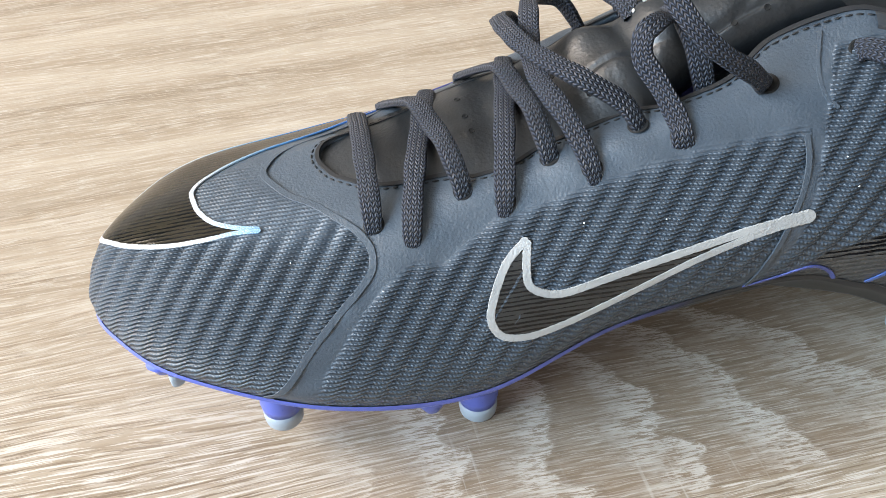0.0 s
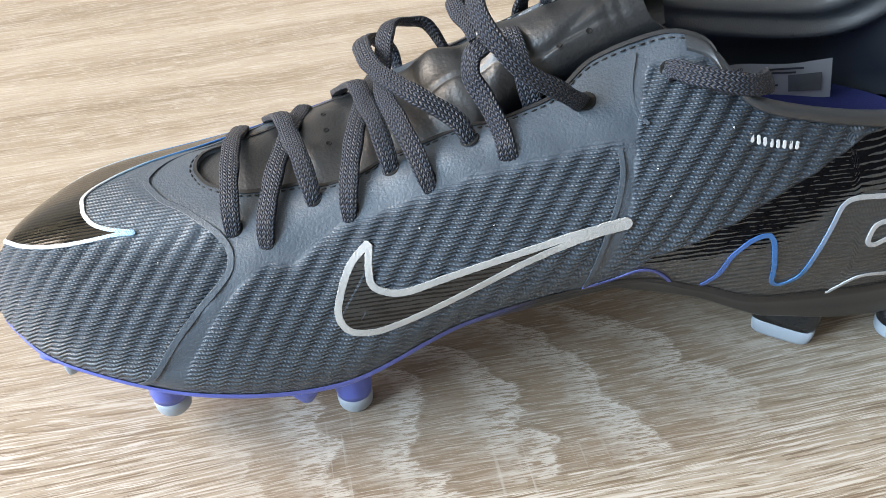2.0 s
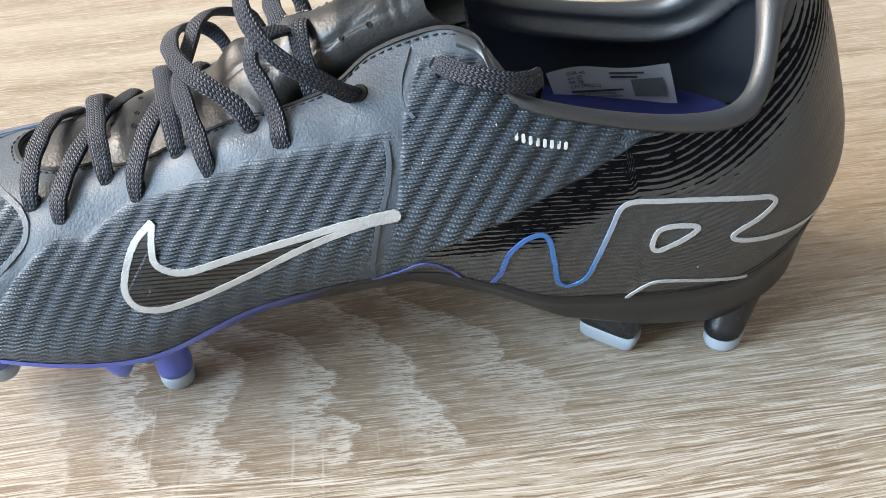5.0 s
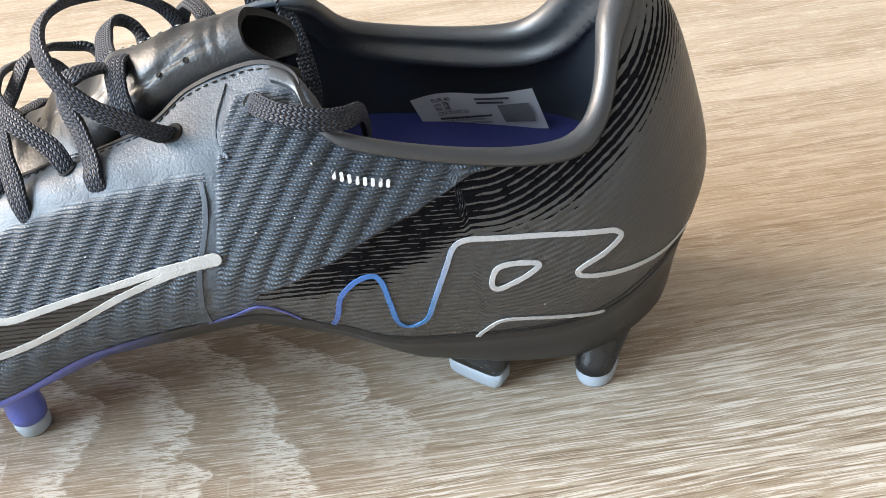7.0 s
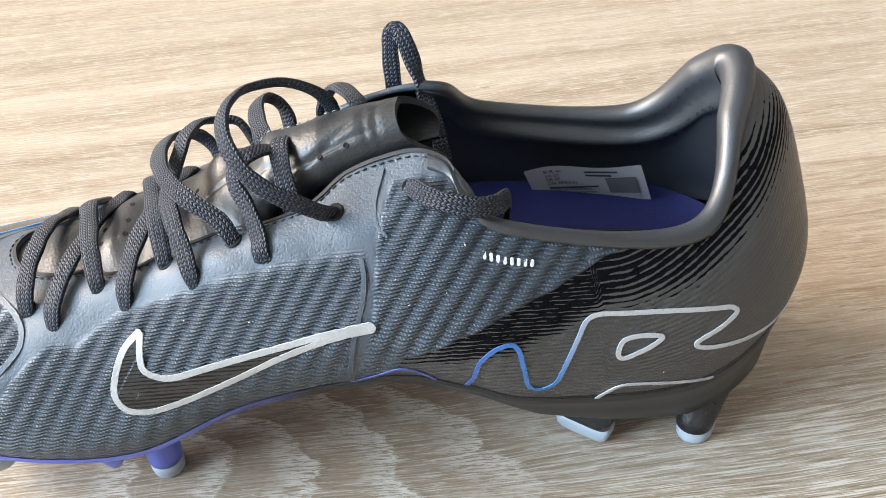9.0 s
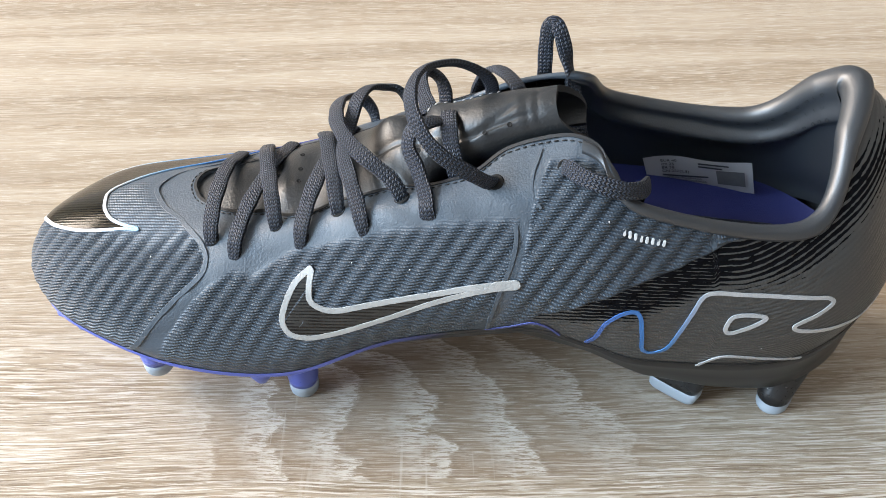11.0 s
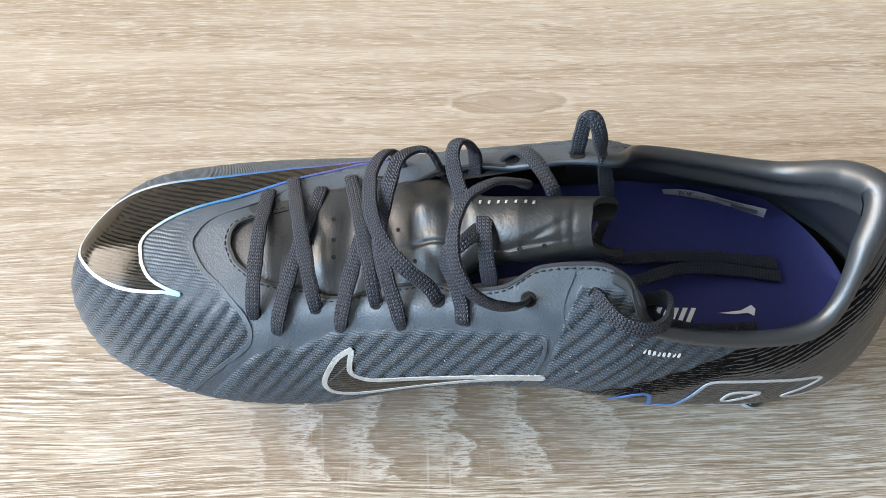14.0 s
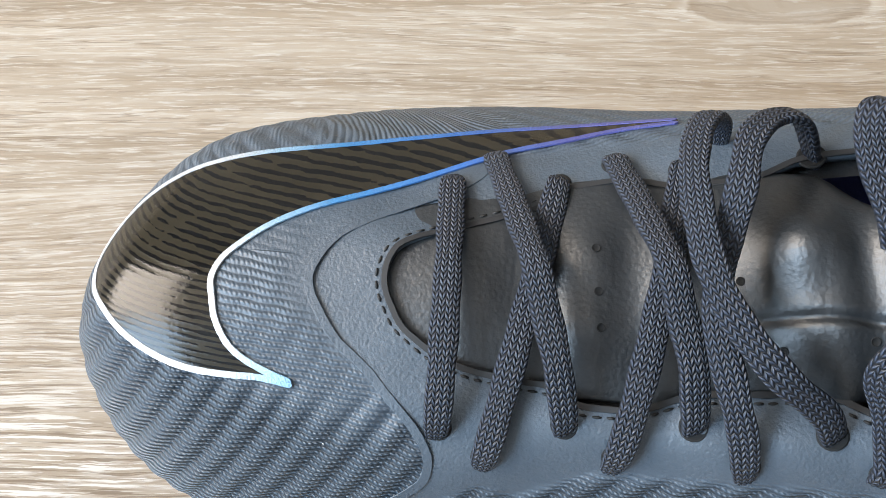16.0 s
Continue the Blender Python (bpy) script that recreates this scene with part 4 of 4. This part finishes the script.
for k in range(26):     # small folds of the soft leather
    kx, kw, ka = -.060 + .0031 * k, .75 * math.sin(k * 2.4), .5 * math.sin(k * 1.7)
    pil += .00013 * math.cos(k * 1.3) * np.exp(-((XX - kx + .006 * ka * (WW - kw)) / .0011) ** 2 - ((WW - kw) / .28) ** 2)
pil += puff(-.0045, .25, .0045, .45, .0016) + puff(.0005, -.30, .0020, .16, -.0016)      # strap over the lace, dip at the slit
TZ = TZ + pil
TP = np.stack([TX, TY, TZ], -1)
tn = np.cross(np.gradient(TP, axis=0), np.gradient(TP, axis=1))
tn /= np.linalg.norm(tn, axis=-1, keepdims=True)
TB = (TP - tn * .0018)[:, ::-1]
tongue = part("tongue", grid_mesh("tongue", np.concatenate([TP, TB], 1), closed_v=True), M["tongue"], boot, "soft creased black leather tongue")
tongue_end = np.stack([TP[-1], (TP - tn * .0018)[-1]], 0)
part("tongue_end", grid_mesh("tongue_end", tongue_end, flip=True), M["lining"], tongue, "raw dark cut edge")


def tongue_at(x, w):
    i = np.clip(np.searchsorted(X, x), 1, len(X) - 2)
    j = np.clip(np.searchsorted(W, w), 1, len(W) - 2)
    return TP[i, j], tn[i, j]


def disc_at(name, p, n, radius, material, parent, lift=.0002, sides=14, stretch=1.0):
    """A small punched hole left uncut: near-black disc as its shade, low raised lip."""
    zax = Vector(n)
    m = zax.to_track_quat("Z", "Y").to_matrix()
    rows = []
    for r, h in ((radius * 1.18, -.0001), (radius * 1.08, lift * 1.6), (radius, lift * 1.5), (radius * .92, lift), (0.00003, lift)):
        rows.append([[*(Vector(p) + m @ Vector((r * math.cos(a) * stretch, r * math.sin(a), h)))] for a in [2 * math.pi * k / sides for k in range(sides)]])
    return part(name, grid_mesh(name, np.array(rows), closed_v=True), material, parent)


for x, w in ((-.0504, .33), (-.0437, .28), (-.0504, -.12), (-.0437, -.12), (-.0504, -.42), (-.0437, -.42), (-.033, .30), (-.033, -.2), (-.0245, -.05), (-.020, -.60), (.0086, -.42), (.0151, -.40), (-.0095, -.52)):
    p, n = tongue_at(x, w)
    disc_at("perforation", p, n, .0006, M["hole"], tongue, lift=.00012)
# slit of the tongue through which the lace comes out
p, n = tongue_at(-.0004, -.17)
disc_at("lace_slit", p, n, .0017, M["hole"], tongue, lift=.00015, sides=20, stretch=1.8)
# pale word mark along the tongue: plain bars
for k in range(9):
    i, j = int(np.searchsorted(X, -.0062 + k * .0024)), int(np.searchsorted(W, .22 - k * .004))
    p, n = TP[i, j], Vector(tn[i, j])
    ahead = Vector((1, -.15, .3))
    ahead = (ahead - n * ahead.dot(n)).normalized()
    bm = bmesh.new()
    box(bm, (.0007, .0012, .0002), (0, 0, 0))
    ob = part("print_bar", bm, M["silver"], tongue, smooth=False)
    ob.matrix_local = Matrix.Translation(Vector(p) + n * .00025) @ Matrix((ahead, n.cross(ahead), n)).transposed().to_4x4()

# ---- stitching along the throat ----
bm = bmesh.new()


def stitch(p, q, n, r=.00022):
    p, q, n = Vector(p), Vector(q), Vector(n)
    d = (q - p)
    m = Matrix.Translation((p + q) / 2 + n * .00015) @ d.to_track_quat("X", "Z").to_matrix().to_4x4() @ Matrix.Diagonal((d.length * .95, r * 2, r * 1.6, 1))
    bmesh.ops.create_icosphere(bm, subdivisions=1, radius=0.62, matrix=m)


def edge_step(u, metres):
    """How far in t a distance down from the top edge is."""
    a, b = skin_at(u, np.full(len(u), 1.0))[0], skin_at(u, np.full(len(u), .94))[0]
    return metres * .06 / np.linalg.norm(a - b, axis=1)


for u0, u1 in ((-3.6, 7.35),):
    line = np.linspace(u0, u1, 1400)
    near_edge = throat(line) - edge_step(line, .0017)
    p, n = skin_at(line, near_edge)
    d = np.concatenate([[0], np.cumsum(np.linalg.norm(np.diff(p, axis=0), axis=1))])
    at = np.arange(0, d[-1], .0021)
    for a in at:
        i, j = np.searchsorted(d, a), np.searchsorted(d, a + .0014)
        if j < len(p):
            stitch(p[i], p[j], n[i])
part("stitching", bm, M["thread"], upper, "black thread stitching round the lace opening")
# folded lip of the throat
lip_u = np.linspace(-5.5, 7.3, 160)
strip("throat_lip", np.stack([lip_u, throat(lip_u) - edge_step(lip_u, .0003)], -1), .0010, M["edge"], upper, lift=.0004, n=600)

# ---- laces ----


def lace(name, ctrl, centre, parent, width=.0044, thick=.0017, label=""):
    """A flat braided lace through the control points; its face looks away from the centre point."""
    C = np.array(ctrl, float)
    seg = np.linalg.norm(np.diff(C, axis=0), axis=1).sum()
    n = max(40, int(seg / .00045))
    p = catmull(C, np.linspace(0, 1, n), False)
    step = np.concatenate([[0], np.cumsum(np.linalg.norm(np.diff(p, axis=0), axis=1))])
    p = np.stack([np.interp(np.linspace(0, step[-1], n), step, p[:, k]) for k in range(3)], -1)
    tan = np.gradient(p, axis=0)
    tan /= np.linalg.norm(tan, axis=1, keepdims=True)
    cp = np.array(centre, float)
    out = p - (cp if cp.ndim == 1 else catmull(cp, np.linspace(0, 1, n), False))
    out -= (out * tan).sum(1, keepdims=True) * tan
    out /= np.linalg.norm(out, axis=1, keepdims=True)
    side = np.cross(tan, out)
    k = 28
    a = np.arange(k) / k * 2 * np.pi
    cx, cz = np.sign(np.cos(a)) * np.abs(np.cos(a)) ** 0.75, np.sign(np.sin(a)) * np.abs(np.sin(a)) ** 0.6
    ridge = 1 + 0.10 * np.cos(cx * np.pi * 4)
    along = np.linspace(0, step[-1], n)
    wob = 1 + .04 * np.sin(along * 700) + .03 * np.sin(along * 311 + 1)
    if name == "lace_bar":
        wob = wob * (0.62 + 0.38 * sstep(.001, .0075, np.minimum(along, along[-1] - along)))
    ring = p[:, None] + side[:, None] * (cx[None, :, None] * (wob * width / 2)[:, None, None]) + out[:, None] * ((cz * ridge)[None, :, None] * thick / 2)
    me = grid_mesh(name, ring, closed_v=True)
    set_attr(me, "across", np.broadcast_to(cx, (n, k)))
    set_attr(me, "along", np.broadcast_to(along[:, None], (n, k)))
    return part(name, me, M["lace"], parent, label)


laces = tagged(new("shoelace"), "flat dark navy-black braided lace threaded through the boot", "shoelace")
NEAR = [(-.0680, -.0236, .0598), (-.0604, -.0282, .0584), (-.0495, -.0243, .0655), (-.0417, -.0288, .0641), (-.0314, -.0253, .0706), (-.0242, -.0306, .0698),
        (-.0137, -.0270, .0757), (-.0066, -.0319, .0744), (.0120, -.0283, .0794)]
FAR = [(-.0640, .0157, .0573), (-.0565, .0190, .0550), (-.0476, .0144, .0630), (-.0381, .0175, .0638), (-.0290, .0150, .0690), (-.0110, .0149, .0762)]


def on_skin(p):
    """The nearest place on the upper, a hair above it."""
    us = np.linspace(0.5, 7.4, 260) if p[1] < 0 else np.linspace(14.8, 21.5, 260)
    UU, TT = np.meshgrid(us, np.linspace(.6, .97, 50), indexing="ij")
    P, Nn = skin_at(UU, TT, .0007)
    return tuple(P[int(np.argmin(np.linalg.norm(P - np.array(p), axis=1)))])


NEAR, FAR = [on_skin(p) for p in NEAR], [on_skin(p) for p in FAR]


def bar(a, b, rise, over=0.0):
    """A lace bar from a near eyelet to a far one over the tongue."""
    a, b = np.array(a), np.array(b)
    pts = [a + (b - a) * f + np.array([0, 0, z]) for f, z in ((-.03, -.0045), (.0, .0003), (.055, .0032), (.18, .0016 + rise * .72), (.34, .0016 + rise * .95), (.5, .0016 + rise + over), (.66, .0016 + rise * .82), (.82, .0010 + rise * .45), (.945, .0016), (1.0, .0002), (1.03, -.0045))]
    m = (a + b) / 2
    lace("lace_bar", pts, (m[0], m[1], m[2] - .05), laces)


bar(NEAR[0], FAR[0], .0060)
bar(NEAR[1], FAR[2], .0050, -.0008)
bar(NEAR[2], FAR[1], .0078, .0012)
bar(NEAR[3], FAR[4], .0056, -.0006)
bar(NEAR[4], FAR[3], .0084, .0014)
lace("lace_bar", [(-.0236, -.0330, .0660), NEAR[5], (-.0258, -.0270, .0745), (-.0280, -.0205, .0785), (-.0296, -.0131, .0803), (-.0291, -.0049, .0815), (-.0276, .0010, .0838), (-.0262, .0060, .0856), (-.0237, .0134, .0845), (-.0192, .0176, .0822), (-.0145, .0180, .0806), FAR[5], (-.0100, .0140, .0730)],
     (-.024, -.006, .062), laces)
lace("lace_bar", [(-.0120, -.0285, .0715), NEAR[6], (-.0165, -.0245, .0800), (-.0232, -.0200, .0838), (-.0285, -.0130, .0850), (-.0313, -.0060, .0852), (-.0322, .0010, .0848), (-.0318, .0090, .0830), (-.0298, .0158, .0802), (-.0266, .0202, .0770), (-.0235, .0205, .0725), (-.0225, .0190, .0680)],
     (-.024, -.004, .062), laces)
lace("lace_loop", [(-.0060, -.0335, .0700), NEAR[7], (-.0072, -.0300, .0782), (-.0092, -.0245, .0830), (-.0114, -.0210, .0870), (-.0108, -.0190, .0908), (-.0082, -.0178, .0922), (-.0050, -.0152, .0918), (-.0022, -.0120, .0898), (-.0010, -.0090, .0870)],
     [(.000, -.010, .072), (-.004, -.012, .078), (-.004, -.012, .086), (-.003, -.014, .080)], laces)
lace("lace_loop", [(-.0058, -.0030, .0860), (-.0064, .0005, .0872), (-.0078, .0070, .0872), (-.0082, .0130, .0876), (-.0064, .0170, .0876), (-.0032, .0176, .0856), (-.0012, .0158, .0820), (-.0008, .0125, .0750)],
     (-.005, .006, .078), laces, width=.0046)
lace("lace_loop", [(.0135, -.0275, .0750), (.0120, -.0285, .0800), (.0085, -.0325, .0845), (.0040, -.0345, .0890), (-.0015, -.0345, .0930), (-.0063, -.0325, .0975), (-.0095, -.0280, .1020), (-.0103, -.0221, .1050), (-.0089, -.0153, .1056), (-.0056, -.0092, .1049), (.0018, -.0040, .1027), (.0085, -.0020, .0985), (.0115, .0005, .0930), (.0120, .0030, .0860)],
     (.0060, -.0190, .0840), laces, width=.0040)
lace("lace_loop", [(.0000, -.0060, .0880), (-.0004, -.0095, .0905), (-.0007, -.0135, .0912), (-.0005, -.0180, .0892), (.0003, -.0222, .0850), (.0014, -.0250, .0780)], (.001, -.006, .078), laces, width=.0046)
lace("lace_loop", [(.0085, .0150, .0790), (.0088, .0142, .0845), (.0105, .0130, .0890), (.0132, .0098, .0925), (.0160, .0040, .0940), (.0185, -.0015, .0935), (.0200, -.0040, .0900)], (.013, .004, .070), laces)
lace("lace_loop", [(.0278, .0135, .0840), (.0276, .0120, .0905), (.0277, .0135, .0975), (.0284, .0150, .1020), (.0300, .0145, .1035), (.0318, .0125, .1010), (.0338, .0096, .0935), (.0362, .0060, .0840), (.0378, .0030, .0760), (.0380, .0000, .0680), (.0360, -.004, .060)],
     [(.0300, .0600, .0900), (.0300, .0500, .0900), (.0300, .0120, .0930), (.0300, .0500, .0900), (.0320, .060, .080)], laces)
lace("lace_loop", [(.0275, -.0300, .0840), (.0290, -.0325, .0885), (.0315, -.0372, .0895), (.0358, -.0408, .0895), (.0418, -.0418, .0880), (.0470, -.0395, .0862), (.0498, -.0345, .0840), (.0505, -.0295, .0780), (.0500, -.0265, .0700), (.0480, -.0240, .0600)],
     (.038, -.026, .076), laces, width=.0046)
# loose lace ends lying inside the boot
lace("lace_end", [(.0360, -.004, .0600), (.044, -.006, .0520), (.060, -.0045, .0485), (.080, -.0040, .0450), (.0985, -.0060, .0435)], (.07, -.005, 0), laces, width=.0040)
lace("lace_end", [(.0400, -.0180, .0580), (.050, -.0140, .0520), (.066, -.0090, .0492), (.084, -.0085, .0448), (.0990, -.0105, .0436)], (.07, -.005, 0), laces, width=.0040)

lace("lace_end", [(.0490, -.0260, .0640), (.0530, -.0275, .0560), (.0600, -.0285, .0510), (.0720, -.0290, .0470), (.0880, -.0280, .0455)], (.07, -.028, 0), laces, width=.0036)
for p in NEAR + FAR + [(.0290, -.0315, .0885), (.0276, .0112, .0905), (.0088, .0140, .0845)]:
    # punched eyelets where the lace enters the skin
    near = p[1] < 0
    us = np.linspace(0.5, 7.4, 260) if near else np.linspace(14.8, 21.5, 260)
    ts = np.linspace(.6, .97, 50)
    UU, TT = np.meshgrid(us, ts, indexing="ij")
    P, Nn = skin_at(UU, TT)
    i = int(np.argmin(np.linalg.norm(P - np.array(p), axis=1)))
    disc_at("eyelet", P[i], Nn[i], .0019, M["hole"], upper, lift=.00012, sides=18)

# ---- size label on the inner wall ----
LABEL_A, LABEL_B = Vector((.0310, -.0105, .0045)), Vector((.0050, .0042, -.0150))
ax_n = LABEL_A.cross(LABEL_B).normalized()
if ax_n.y > 0:
    ax_n = -ax_n


def label_point(a, b, lift=.0003):
    return Vector((.0613, .0168, .0545)) + LABEL_A * a + LABEL_B * b + Vector((0, .0016 * math.sin(math.pi * a), .0008 * math.sin(a * 7) * (1 - b))) + ax_n * lift


label = part("size_label", grid_mesh("size_label", np.array([[[*label_point(a, b, 0)] for b in np.linspace(0, 1, 6)] for a in np.linspace(0, 1, 24)])), M["paper"], boot, "white woven size label with dark print")


def words(text, a, b, size):
    c = bpy.data.curves.new("words", "FONT")
    c.body, c.size, c.extrude = text, size, 0.00003
    ob = new("words", c)
    dg = bpy.context.evaluated_depsgraph_get()
    me = bpy.data.meshes.new_from_object(ob.evaluated_get(dg))
    bpy.data.objects.remove(ob)
    for v in me.vertices:
        x, y = v.co.x, v.co.y
        v.co = label_point(a + x / .0330, b - y / .0162) + ax_n * v.co.z
    part("words", me, M["ink"], label, smooth=False)


for text, a, b in (("EUR 40", .16, .16), ("cm 25", .16, .27), ("BR 38", .16, .38), ("CN 250(2.5)", .16, .49), ("MADE IN INDONESIA", .16, .69), ("HECHO EN INDONESIA", .16, .78)):
    words(text, a, b, .0017 if b < .6 else .0013)
for a0, a1, b in ((.52, .80, .16), (.52, .74, .26), (.16, .60, .60)):
    bm = bmesh.new()
    c = [label_point(a0, b), label_point(a1, b), label_point(a1, b - .055), label_point(a0, b - .055)]
    bm.faces.new([bm.verts.new(v) for v in c])
    part("ink_bar", bm, M["ink"], label, smooth=False)
bm = bmesh.new()
bm.faces.new([bm.verts.new(label_point(a, b)) for a, b in ((.68, .30), (.93, .30), (.93, .78), (.68, .78))])
part("ink_patch", bm, M["ink_grey"], label, smooth=False)

# ---- lint and dust caught on the skin ----
random.seed(4)
for u0, t0 in ((7.28, .742), (6.22, .63), (6.35, .56), (6.9, .60), (5.1, .56), (4.6, .60), (2.6, .62), (8.7, .20)):
    p, n = skin_at([u0], [t0], .0004)
    bm = bmesh.new()
    bmesh.ops.create_icosphere(bm, subdivisions=1, radius=.00019)
    for v in bm.verts:
        v.co += Vector((random.uniform(-1, 1), random.uniform(-1, 1), random.uniform(-1, 1))) * .00010
        v.co.x *= random.uniform(.6, 1.9)
    ob = part("lint", bm, M["white_print"], upper)
    ob.location, ob.rotation_euler = p[0], (random.uniform(0, 3), random.uniform(0, 3), 0)

# ---- seam and breathing holes of the collar ----
i = int(np.argmin(np.abs(cu - 13.05)))
cn = np.cross(np.gradient(cs, axis=0), np.gradient(cs, axis=1))
cn /= np.maximum(np.linalg.norm(cn, axis=-1, keepdims=True), 1e-12)
if cn[150, 40] @ (np.array([.10, -.012, .07]) - cs[150, 40]) < 0:
    cn = -cn
for k in (0, 7):
    a, b, c = cs[i + k - 2, 12:38], cs[i + k, 12:38] + cn[i + k, 12:38] * .0003, cs[i + k + 2, 12:38]
    part("collar_seam", grid_mesh("collar_seam", np.stack([a, b, c], 0)), M["collar"], collar)
for r in range(4):
    for k in range(9):
        i, j = 178 + k * 6 + (r % 2) * 3, 26 + r * 4
        disc_at("perforation", cs[i, j], cn[i, j], .00045, M["hole"], collar, lift=.00015, sides=10)
